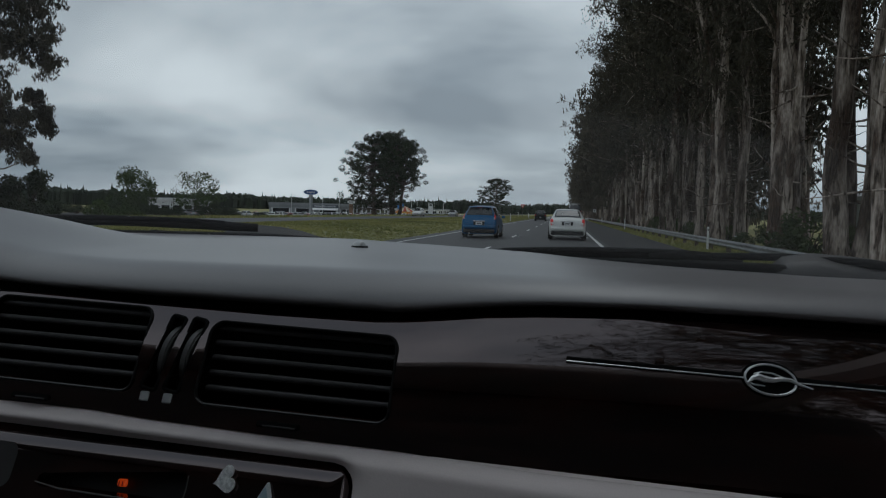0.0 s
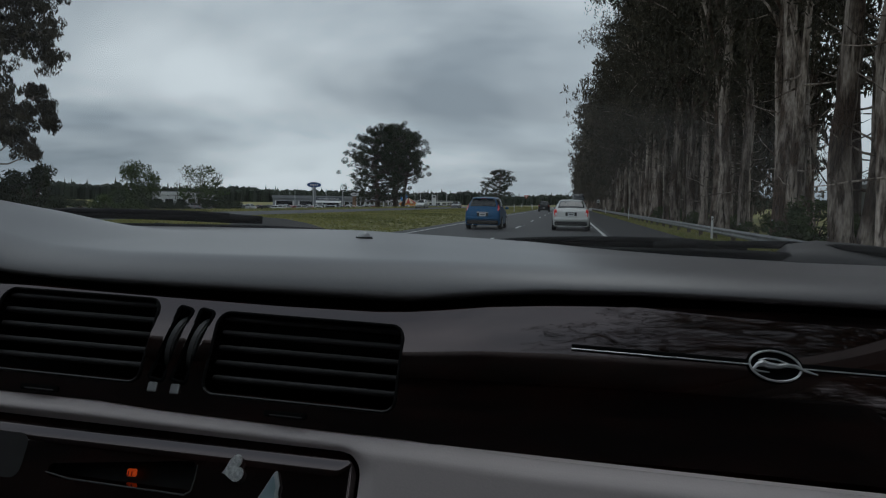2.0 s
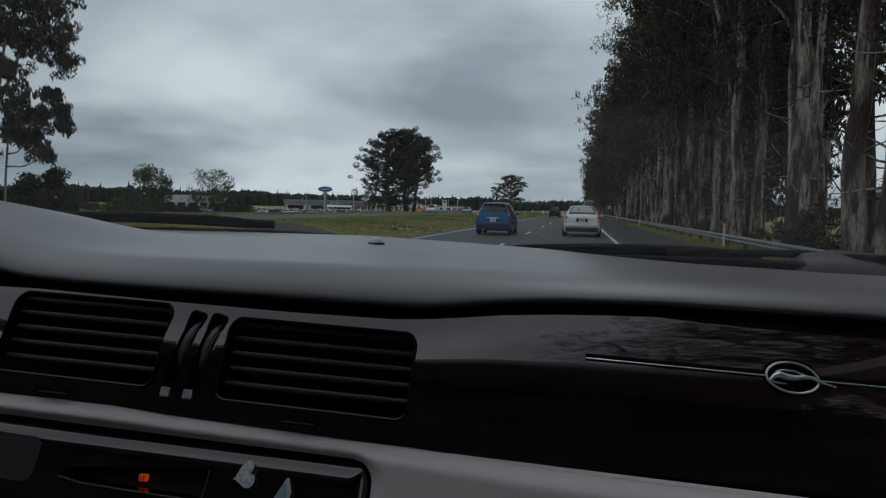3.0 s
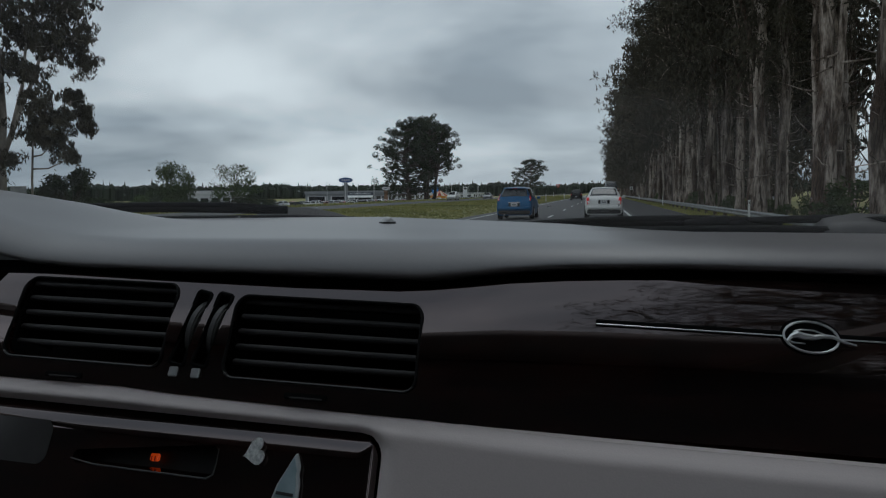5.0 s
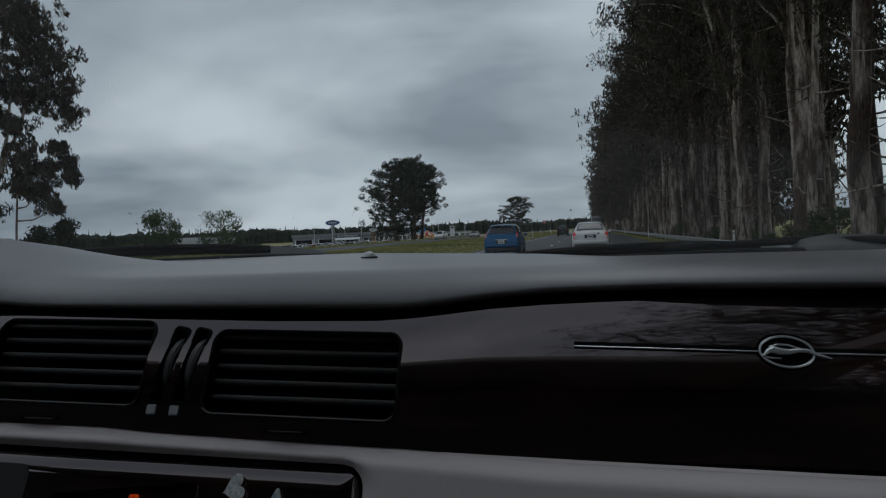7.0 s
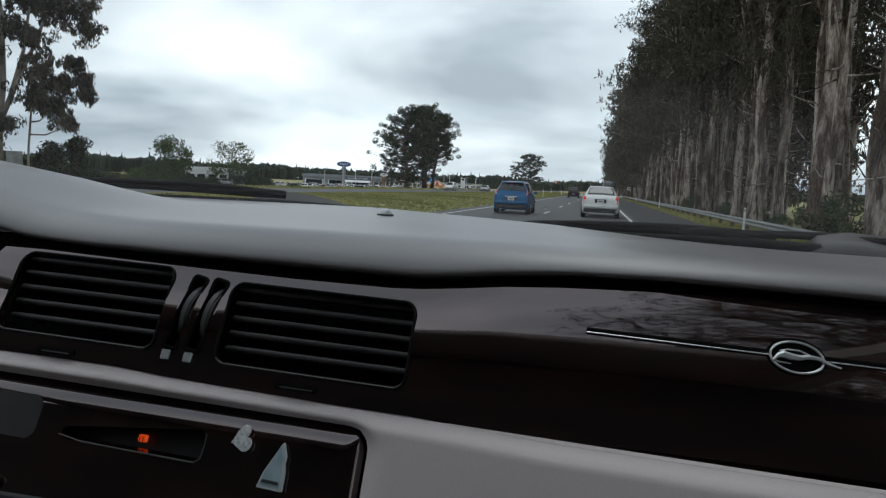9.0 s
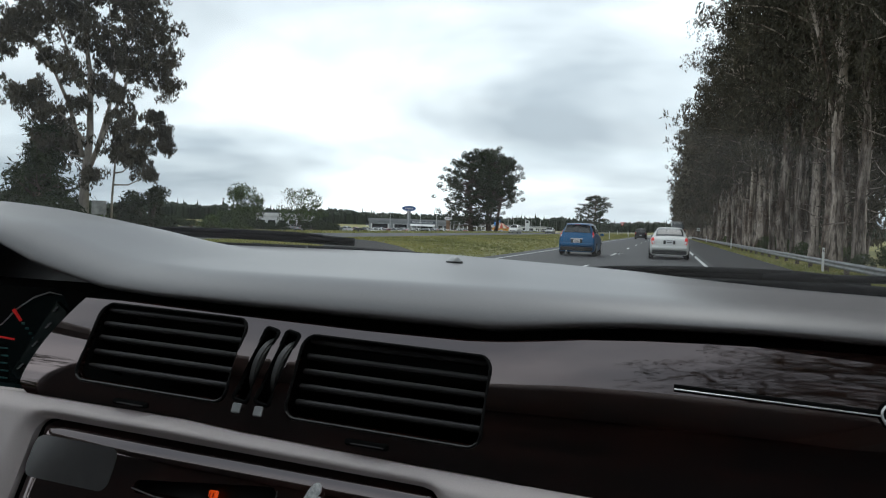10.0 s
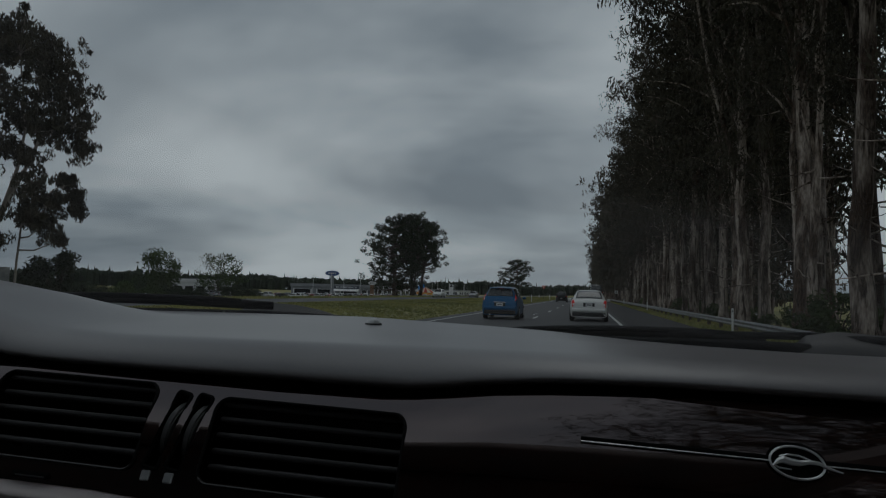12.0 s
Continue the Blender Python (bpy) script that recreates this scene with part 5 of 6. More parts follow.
# far woods on the horizon
verts, faces = [], []
WOODS = [(-560, -120), (-560, 350), (-470, 620), (-280, 900), (60, 1080), (420, 1000), (620, 600), (560, 60)]
for (ax, ay), (bx, by) in zip(WOODS, WOODS[1:]):
    length = math.hypot(bx - ax, by - ay)
    for k in range(int(length / 0.75)):
        u = rng.uniform(0, 1)
        x, y = ax + (bx - ax) * u + rng.normal(0, 22), ay + (by - ay) * u + rng.normal(0, 22)
        g = ground_z(x)
        h = 13.5 + 6.5 * noise.noise((x * 0.008, y * 0.008, 1.3)) + 3.4 * noise.noise((x * 0.035, y * 0.035, 4.1)) + rng.uniform(0, 2.6)
        if rng.uniform() < 0.13:
            h, w = h * rng.uniform(0.95, 1.38), rng.uniform(2.0, 3.6)
            tiers = 3
            for q in range(tiers):
                z0, z1, ww = g + h * (0.12 + 0.26 * q), g + h * min(1.0, 0.55 + 0.25 * q), w * (1 - 0.27 * q)
                i = len(verts)
                verts += [(x + ww * math.cos(a) * rng.uniform(0.7, 1.2), y + ww * math.sin(a) * rng.uniform(0.7, 1.2), z0) for a in (0, 1.26, 2.51, 3.77, 5.03)] + [(x, y, z1)]
                faces += [(i + j, i + (j + 1) % 5, i + 5) for j in range(5)]
        else:
            w = rng.uniform(2.5, 5.0)
            i = len(verts)
            verts += [(x + w * math.cos(a), y + w * math.sin(a), g) for a in (0, 1.05, 2.09, 3.14, 4.19, 5.24)]
            verts += [(x + w * rng.uniform(0.8, 1.1) * math.cos(a), y + w * rng.uniform(0.8, 1.1) * math.sin(a), g + h * rng.uniform(0.6, 0.9)) for a in (0.3, 1.35, 2.4, 3.4, 4.5, 5.5)]
            verts += [(x + rng.normal(0, 0.6), y + rng.normal(0, 0.6), g + h)]
            for j in range(6):
                faces += [(i + j, i + (j + 1) % 6, i + 6 + (j + 1) % 6, i + 6 + j), (i + 6 + j, i + 6 + (j + 1) % 6, i + 12)]
me = bpy.data.meshes.new("far_woods")
me.from_pydata(verts, [], faces)
me.materials.append(FARWOOD)
tagged(new("far_woods", me), "dark wooded ridge of conifers on the horizon", "forest", kind="stuff")

# ---- guard rail ----
rail_thing = thing("guard_rail", "galvanised steel guard rail on wooden posts beside the shoulder", "guard rail", at=pose(6.7, 0, -0.38))
WAVE = [(0.0, -0.155), (-0.03, -0.135), (-0.075, -0.095), (-0.075, -0.065), (-0.02, -0.02), (-0.02, 0.02), (-0.075, 0.065), (-0.075, 0.095), (-0.03, 0.135), (0.0, 0.155)]
section = WAVE + [(x + 0.012, z) for x, z in WAVE[::-1]]
beam = None
for k in range(62):
    y = -6 + 3.81 * k
    if beam is None:
        ob = part("beam", loft([[(x, yy, z + 0.58) for x, z in section] for yy in (0.0, 3.85)]), STEEL, rail_thing)
        beam = ob.data
        ob2 = part("post", box((0.14, 0, 0.36), (0.18, 0.15, 0.78), None, 0.01), POSTWOOD, rail_thing)
        ob3 = part("block", box((0.04, 0, 0.58), (0.055, 0.14, 0.30), None, 0.006), POSTWOOD, rail_thing)
        post, block = ob2.data, ob3.data
    else:
        ob, ob2, ob3 = new("beam", beam), new("post", post), new("block", block)
        for o in (ob, ob2, ob3):
            o.parent = rail_thing
    ob.location, ob2.location, ob3.location = (0, y, 0.0015 * (k % 2)), (0, y, 0), (0, y, 0)


def delineator(x, y, h=1.15):
    d = thing("marker_post", "slim white roadside marker post", "marker post", "marker posts", at=pose(x, y + ALONG, ground_z(x)))
    part("post", box((0, 0, h / 2 - 0.05), (0.09, 0.025, h + 0.1), None, 0.006), WHITE, d)
    part("reflector", box((0, -0.016, h - 0.12), (0.06, 0.008, 0.10)), STEEL, d)


for x, y in ((6.2, 46), (6.1, 90), (6.2, 140), (-8.0, 120), (-7.8, 170), (-11.5, 192), (-9.4, 199)):
    delineator(x, y)


# ---- cars ----
def make_car(name, label, paint, style, group="", lamps=TAILDULL):
    """A car facing +y, its origin on the road under its middle."""
    L, W, Ht, belt, deck, hood = dict(sedan=(4.6, 1.76, 1.46, 0.92, 0.98, 0.90), hatch=(3.9, 1.70, 1.53, 0.95, 1.0, 0.98), suv=(4.5, 1.84, 1.74, 1.08, 1.1, 1.06), truck=(5.2, 1.88, 1.76, 1.08, 1.02, 1.08))[style]
    c = thing(name, label, "car" if style != "truck" else "pickup truck", group)
    h = L / 2
    if style == "sedan":
        tops = [(-h, 0.62), (-h + 0.03, 0.80), (-h + 0.12, deck), (-h + 0.7, deck + 0.02), (h - 1.55, belt + 0.06), (h - 0.5, hood - 0.08), (h - 0.1, 0.70), (h, 0.55)]
        roof = [(-h + 0.42, deck), (-h + 1.02, Ht - 0.07), (-h + 1.5, Ht - 0.01), (-0.1, Ht), (0.45, Ht - 0.05), (h - 1.15, belt)]
    elif style == "truck":
        tops = [(-h, 0.62), (-h + 0.03, deck), (-h + 0.1, deck + 0.02), (-0.35, deck + 0.02), (0.2, belt), (h - 1.3, hood + 0.03), (h - 0.35, hood - 0.03), (h, 0.62)]
        roof = [(-0.50, deck), (-0.36, Ht - 0.12), (-0.1, Ht), (0.7, Ht), (0.95, Ht - 0.08), (h - 1.05, belt)]
    else:
        tops = [(-h, 0.60), (-h + 0.02, 0.85), (-h + 0.06, deck), (-h + 0.5, deck), (h - 1.4, belt + 0.02), (h - 0.45, hood - 0.08), (h - 0.1, 0.74), (h, 0.55)]
        roof = [(-h + 0.07, deck), (-h + 0.34, Ht - 0.13), (-h + 0.58, Ht - 0.02), (-0.2, Ht), (0.45, Ht - 0.05), (h - 0.95, belt)]
    sections = []
    for y, zt in tops:
        end = min((y + h) / 0.5, (h - y) / 0.7, 1.0)
        w = W / 2 * (0.86 + 0.14 * math.sqrt(max(end, 0.0)))
        zb = 0.22 + 0.12 * (1 - min(1.0, (h - abs(y)) / 0.4))
        half = [(w * 0.86, zb), (w * 0.985, zb + 0.10), (w, zb + 0.22 + 0.1 * (zt - zb)), (w * 0.99, zt - 0.16 * (zt - zb)), (w * 0.93, zt - 0.03), (w * 0.80, zt)]
        sections.append([(x, y, z) for x, z in half] + [(-x, y, z) for x, z in half[::-1]])
    part("body", loft(sections), paint, c, smooth=True)
    lows = W / 2 * (0.87 if style == 'sedan' else 0.92)

    def cabin_w(z):
        u = (z - belt) / (Ht - belt)
        return lows * (1 - (0.29 if style in ("sedan", "truck") else 0.33) * max(u, 0) ** 1.1)
    sections = []
    for y, z in roof:
        zz = max(z, belt + 0.02)
        half = [(cabin_w(belt), belt - 0.06), (cabin_w(belt + 0.5 * (zz - belt)) * 1.0, belt + 0.5 * (zz - belt)), (cabin_w(zz) * 1.0, zz - 0.14 * (zz - belt)), (cabin_w(zz) * 0.93, zz - 0.04 * (zz - belt)), (cabin_w(zz) * 0.72, zz)]
        sections.append([(x, y, q) for x, q in half] + [(-x, y, q) for x, q in half[::-1]])
    part("cabin", loft(sections), paint, c, smooth=True)

    def roof_at(y):
        return float(np.interp(y, [p[0] for p in roof], [p[1] for p in roof]))

    def pane(name_, pts):
        bm = bmesh.new()
        vs = [bm.verts.new(p) for p in pts]
        bm.faces.new(vs)
        bmesh.ops.recalc_face_normals(bm, faces=bm.faces)
        ext = bmesh.ops.solidify(bm, geom=bm.faces[:], thickness=0.012)
        part(name_, bm, SKYGLASS if name_ == 'rear_window' else DARKGLASS, c)
    for nm, i0, i1, sgn in (("rear_window", 0, 1, -1), ("windscreen", 5, 4, 1)):
        (y0, z0), (y1, z1) = roof[i0], roof[i1]
        a, b = (0.10 if style == 'sedan' else 0.08), 0.92
        q = []
        for u, s in ((a, -1), (a, 1), (b, 1), (b, -1)):
            y, z = y0 + (y1 - y0) * u, z0 + (z1 - z0) * u
            q.append((s * cabin_w(z) * (0.84 if u == a else 0.80), y + sgn * 0.03, z + 0.02))
        pane(nm, q)
    ya, yb = roof[0][0] + (0.42 if style != "truck" else 0.2), roof[-1][0] - 0.30
    mid = (ya + yb) / 2 - 0.02
    for s in (-1, 1):
        for p0, p1 in ((ya, mid - 0.03), (mid + 0.03, yb)):
            q = []
            for y, top in ((p0, 0), (p1, 0), (p1, 1), (p0, 1)):
                if top:
                    y = y + (0.10 if y == p0 and p0 == ya else 0) - (0.45 if y == p1 and p1 == yb else 0)
                z = min(belt + 0.05 if not top else roof_at(y) - 0.10, roof_at(y) - 0.04)
                q.append((s * (cabin_w(z) + 0.012), y, z))
            pane("side_window", q)
        lz, lh = (0.85, 0.25) if style == "sedan" else ((0.93, 0.24) if style != "truck" else (0.86, 0.34))
        part("tail_lamp", box((s * (W / 2 - 0.15), -h + 0.075, lz), (0.20 if style == "sedan" else 0.13, 0.14, lh), Euler((0, 0, s * 0.45)).to_matrix(), 0.02, 2), lamps, c, "red tail lamp")
        part("head_lamp", box((s * (W / 2 - 0.22), h - 0.13, 0.68), (0.34, 0.16, 0.14), Euler((0, 0, -s * 0.35)).to_matrix(), 0.03, 2), HEADLAMP, c)
        part("mirror", box((s * (W / 2 + 0.06), yb - 0.05, belt + 0.06), (0.17, 0.08, 0.12), None, 0.025, 2), paint, c)
        for y in (-h + 0.78, h - 0.82):
            wh = bmesh.new()
            bmesh.ops.create_cone(wh, cap_ends=True, segments=22, radius1=0.315, radius2=0.315, depth=0.2, matrix=Matrix.Translation((s * (W / 2 - 0.10), y, 0.315)) @ Matrix.Rotation(radians(90), 4, "Y"))
            wheel = part("wheel", wh, TYRE, c)
            rm = bmesh.new()
            bmesh.ops.create_cone(rm, cap_ends=True, segments=14, radius1=0.20, radius2=0.18, depth=0.02, matrix=Matrix.Translation((s * (W / 2 + 0.005), y, 0.315)) @ Matrix.Rotation(radians(90), 4, "Y"))
            part("rim", rm, RIM, wheel)
    part("rear_bumper", box((0, -h + 0.03, 0.50), (W * 0.86, 0.16, 0.16), None, 0.05, 2), paint if style != "truck" else CHROME, c)
    part("bumper_skirt", box((0, -h + 0.025, 0.33), (W * 0.86, 0.19, 0.20), None, 0.03, 2), BLACK, c)
    part("front_grille", box((0, h - 0.04, 0.52), (W * 0.6, 0.08, 0.18), None, 0.03, 2), BLACK, c)
    pz = 0.82 if style == "sedan" else 0.60
    part("plate_recess", box((0, -h + 0.005 if style != "sedan" else -h + 0.03, pz), (0.50, 0.06, 0.16), None, 0.01), BLACK, c)
    part("number_plate", box((0, -h - 0.03 if style != "sedan" else -h - 0.004, pz), (0.31, 0.012, 0.15), None, 0.004), PLATE, c, "plain number plate")
    part("plate_bar", box((0, -h - 0.039 if style != "sedan" else -h - 0.013, pz), (0.20, 0.006, 0.04)), SIGNDARK, c)
    return c


# half sections from tail to nose: along, belt height, roof height, half width, half roof width
SEDAN = ((-2.30, 0.50, 0.50, 0.70, 0.60), (-2.28, 0.63, 0.63, 0.77, 0.62), (-2.245, 0.80, 0.80, 0.80, 0.64), (-2.19, 0.93, 0.93, 0.82, 0.66), (-2.08, 0.985, 0.985, 0.835, 0.68), (-1.80, 1.00, 1.01, 0.86, 0.68),
         (-1.72, 1.00, 1.04, 0.865, 0.66), (-1.08, 0.98, 1.37, 0.885, 0.58), (-0.85, 0.97, 1.44, 0.89, 0.565), (-0.3, 0.96, 1.475, 0.89, 0.56), (0.3, 0.95, 1.45, 0.89, 0.56), (0.6, 0.95, 1.39, 0.885, 0.57),
         (1.25, 0.95, 1.00, 0.88, 0.66), (1.35, 0.94, 0.95, 0.875, 0.66), (1.9, 0.86, 0.86, 0.84, 0.62), (2.2, 0.74, 0.74, 0.76, 0.56), (2.3, 0.55, 0.55, 0.62, 0.50))
HATCH = ((-1.95, 0.48, 0.48, 0.68, 0.55), (-1.94, 0.62, 0.62, 0.75, 0.60), (-1.92, 0.80, 0.80, 0.79, 0.64), (-1.88, 0.95, 0.95, 0.815, 0.67), (-1.84, 1.00, 1.04, 0.82, 0.67), (-1.62, 1.00, 1.35, 0.83, 0.585),
         (-1.48, 1.00, 1.455, 0.835, 0.545), (-1.2, 0.99, 1.51, 0.845, 0.55), (-0.3, 0.97, 1.535, 0.85, 0.58), (0.4, 0.96, 1.49, 0.85, 0.58), (0.65, 0.95, 1.42, 0.85, 0.58), (1.25, 0.95, 1.00, 0.84, 0.62),
         (1.35, 0.93, 0.94, 0.83, 0.62), (1.7, 0.82, 0.82, 0.78, 0.58), (1.9, 0.66, 0.66, 0.68, 0.50), (1.95, 0.50, 0.50, 0.58, 0.45))


def car_section(y, zd, zr, w, wr):
    """One cross section of a car: sill, flank, belt, pillar, roof, and the other side again."""
    f, g = zd - 0.2, zr - zd
    half = [(w * a, 0.2 + f * b) for a, b in ((0.88, 0.0), (0.97, 0.07), (1.0, 0.30), (0.995, 0.62), (0.965, 0.88), (0.925, 0.975))]
    foot = w * 0.895
    bulge = 0.02 * min(1.0, g / 0.4)
    half += [(foot, zd + 0.004), (foot + (wr - foot) * 0.5 + bulge, zd + 0.5 * g), (foot + (wr - foot) * 0.88, zd + 0.86 * g), (wr * 0.93, zd + 0.965 * g), (wr * 0.6, zd + g), (0.0, zd + g + 0.012)]
    return [(x, y, z) for x, z in half] + [(-x, y, z) for x, z in half[-2::-1]]


def road_car(name, label, paint, stations, group, lamps, lamp_at, glass_at, sides_at, screen_at_, plate_z):
    """A car facing +y with a rounded one-piece body; panes and lamps follow its skin."""
    c = thing(name, label, "car", group)
    rows = [Vector(p) for st in stations for p in car_section(*st)]
    wide = 23

    def skin_at(si, ki):
        i, k = min(int(si), len(stations) - 2), min(int(ki), wide - 2)
        u, v = si - i, ki - k
        a = rows[i * wide + k].lerp(rows[i * wide + k + 1], v)
        b = rows[(i + 1) * wide + k].lerp(rows[(i + 1) * wide + k + 1], v)
        return a.lerp(b, u)

    def patch(nm, s0, s1, k0, k1, material, lift=0.008, lab="", trim_=0.0):
        ns, nk = 6, 10
        grid_ = []
        for a in range(ns + 1):
            line = []
            for b in range(nk + 1):
                si = s0 + (s1 - s0) * a / ns
                kk0, kk1 = k0 + trim_ * a / ns, k1 - trim_ * a / ns
                ki = kk0 + (kk1 - kk0) * b / nk
                p = skin_at(si, ki)
                n_ = (skin_at(si + 0.05, ki) - skin_at(si - 0.05, ki)).cross(skin_at(si, ki + 0.05) - skin_at(si, ki - 0.05))
                n_ = n_.normalized() if n_.length else Vector((0, 0, 1))
                if n_.dot(p - Vector((0, 0.1 * p.y, 0.6))) < 0:
                    n_ = -n_
                line.append((tuple(p + n_ * lift), tuple(p - n_ * 0.01)))
            grid_.append(line)
        bm = bmesh.new()
        top = [[bm.verts.new(q[0]) for q in line] for line in grid_]
        low = [[bm.verts.new(q[1]) for q in line] for line in grid_]
        for a in range(ns):
            for b in range(nk):
                bm.faces.new((top[a][b], top[a][b + 1], top[a + 1][b + 1], top[a + 1][b]))
        edge_t = top[0] + [r[-1] for r in top[1:]] + top[-1][-2::-1] + [r[0] for r in top[-2:0:-1]]
        edge_l = low[0] + [r[-1] for r in low[1:]] + low[-1][-2::-1] + [r[0] for r in low[-2:0:-1]]
        for a in range(len(edge_t)):
            b = (a + 1) % len(edge_t)
            bm.faces.new((edge_t[a], edge_t[b], edge_l[b], edge_l[a]))
        bmesh.ops.delete(bm, geom=[v for v in bm.verts if not v.link_faces], context="VERTS")
        bmesh.ops.recalc_face_normals(bm, faces=bm.faces)
        return part(nm, bm, material, c, lab, True)
    part("body", loft([rows[i * wide:(i + 1) * wide] for i in range(len(stations))]), paint, c, smooth=True)
    patch("rear_window", glass_at[0], glass_at[1], glass_at[2], 22 - glass_at[2], SKYGLASS)
    patch("windscreen", screen_at_[0], screen_at_[1], 9.0, 13.0, DARKGLASS)
    tail, nose, half_w = stations[0][0], stations[-1][0], max(st[3] for st in stations)
    for s_, flip in ((1, False), (-1, True)):
        def side(k0, k1):
            return (22 - k1, 22 - k0) if flip else (k0, k1)
        for s0, s1 in sides_at:
            patch("side_window", s0, s1, *side(6.3, 8.05), DARKGLASS)
        patch("tail_lamp", lamp_at[0], lamp_at[1], *side(lamp_at[2], lamp_at[3]), lamps, 0.016, "red tail lamp")
        patch("reverse_lamp", lamp_at[0] + 0.04, lamp_at[0] + 0.3 * (lamp_at[1] - lamp_at[0]), *side(lamp_at[2] + 0.8, lamp_at[3] - 0.15), HEADLAMP, 0.022)
        part("head_lamp", box((s_ * (half_w - 0.2), nose - 0.17, 0.66), (0.32, 0.2, 0.14), Euler((0, 0, -s_ * 0.45)).to_matrix(), 0.04, 2), HEADLAMP, c)
        part("mirror", box((s_ * (half_w + 0.07), 0.62, 1.0), (0.17, 0.09, 0.12), None, 0.03, 2), paint, c)
        for y in (tail + 0.82, nose - 0.84):
            wh = bmesh.new()
            bmesh.ops.create_cone(wh, cap_ends=True, segments=26, radius1=0.325, radius2=0.325, depth=0.21, matrix=Matrix.Translation((s_ * (half_w - 0.10), y, 0.325)) @ Matrix.Rotation(radians(90), 4, "Y"))
            bmesh.ops.bevel(wh, geom=[e for e in wh.edges if e.calc_face_angle(0) > 1.2], offset=0.03, segments=2, affect="EDGES")
            wheel = part("wheel", wh, TYRE, c)
            rm = bmesh.new()
            bmesh.ops.create_cone(rm, cap_ends=True, segments=16, radius1=0.21, radius2=0.18, depth=0.02, matrix=Matrix.Translation((s_ * (half_w + 0.006), y, 0.325)) @ Matrix.Rotation(radians(90), 4, "Y"))
            part("rim", rm, RIM, wheel)
    wid = stations[1][3] * 2
    part("rear_bumper", box((0, tail + 0.06, 0.52), (wid * 1.02, 0.22, 0.19), None, 0.07, 3), paint, c, smooth=True)
    part("bumper_skirt", box((0, tail + 0.10, 0.335), (wid * 0.99, 0.26, 0.20), None, 0.05, 2), BLACK, c, "black plastic lower bumper")
    part("exhaust", tube([(-0.45, tail + 0.3, 0.24), (-0.45, tail - 0.02, 0.23)], [0.03, 0.03], 10), CHROME, c)
    ps = min(((st[0], st[1]) for st in stations[:5]), key=lambda q: abs(q[1] - plate_z))[0]
    part("plate_recess", box((0, ps + 0.005, plate_z), (0.52, 0.07, 0.17), None, 0.012), BLACK, c)
    part("plate_garnish", box((0, ps - 0.005, plate_z + 0.105), (0.56, 0.07, 0.035), None, 0.01, 2), CHROME, c, "chrome strip over the plate")
    part("number_plate", box((0, ps - 0.032, plate_z - 0.005), (0.31, 0.012, 0.15), None, 0.004), PLATE, c, "plain number plate")
    part("plate_bar", box((0, ps - 0.041, plate_z - 0.005), (0.20, 0.006, 0.04)), SIGNDARK, c)
    return c


WHITECAR = car_paint("white_car_paint", (0.72, 0.72, 0.70), 0.1)
BLUECAR = car_paint("blue_car_paint", (0.002, 0.090, 0.225), 0.5)
BLACKCAR = surface("black_car_paint", (0.008, 0.008, 0.009), (0.012, 0.012, 0.014), 1.5, 0.45, fine=20, spec=0.25)
SILVERCAR = car_paint("silver_car_paint", (0.42, 0.43, 0.44), 0.5)
REDCAR = car_paint("red_car_paint", (0.28, 0.02, 0.02), 0.2)
GREYCAR = car_paint("grey_car_paint", (0.12, 0.125, 0.13), 0.4)

white_car = road_car("white_sedan", "white sedan with lit tail lamps in the lane ahead", WHITECAR, SEDAN, "cars ahead", TAIL, (1.5, 4.0, 4.2, 7.9), (6.1, 7.75, 8.75), ((7.3, 9.4), (9.5, 11.3)), (10.9, 12.0), 0.78)
white_car.matrix_basis = pose(0.10, 36.7, 0.05)
blue_car = road_car("blue_hatchback", "deep blue hatchback with lit tail lamps in the passing lane", BLUECAR, HATCH, "cars ahead", TAIL, (2.6, 5.1, 4.9, 6.9), (4.12, 5.85, 8.8), ((6.2, 8.2), (8.3, 10.2)), (9.9, 11.0), 0.70)
blue_car.matrix_basis = pose(-3.98, 35.6, 0.05)
part("spoiler", box((0, -1.56, 1.475), (1.05, 0.24, 0.035), Euler((0.12, 0, 0)).to_matrix(), 0.015, 2), BLUECAR, blue_car)
part("rear_wiper", box((0.05, -1.80, 1.13), (0.42, 0.03, 0.022), Euler((0, 0.15, 0)).to_matrix(), 0.006), RUBBER, blue_car)
part("brake_lamp", box((0, -1.665, 1.455), (0.26, 0.03, 0.022), None, 0.006), TAILDULL, blue_car)
TALL = [(y * 1.16, zd * 1.12, zr * 1.15, w * 1.08, wr * 1.12) for y, zd, zr, w, wr in HATCH]
dark = road_car("black_suv", "tall black sport utility car far ahead of the white sedan", BLACKCAR, TALL, "cars ahead", TAILDULL, (2.4, 4.4, 4.9, 6.8), (4.12, 5.85, 8.7), ((6.2, 8.2), (8.3, 10.2)), (9.9, 11.0), 0.92)
dark.matrix_basis = pose(1.1, 90, 0.05) @ Matrix.Diagonal((0.9, 1.0, 1.45, 1))
make_car("dark_suv", "dark grey sport utility car far along the passing lane", BLACKCAR, "suv", "cars ahead").matrix_basis = pose(-4.0, 120, 0.05)
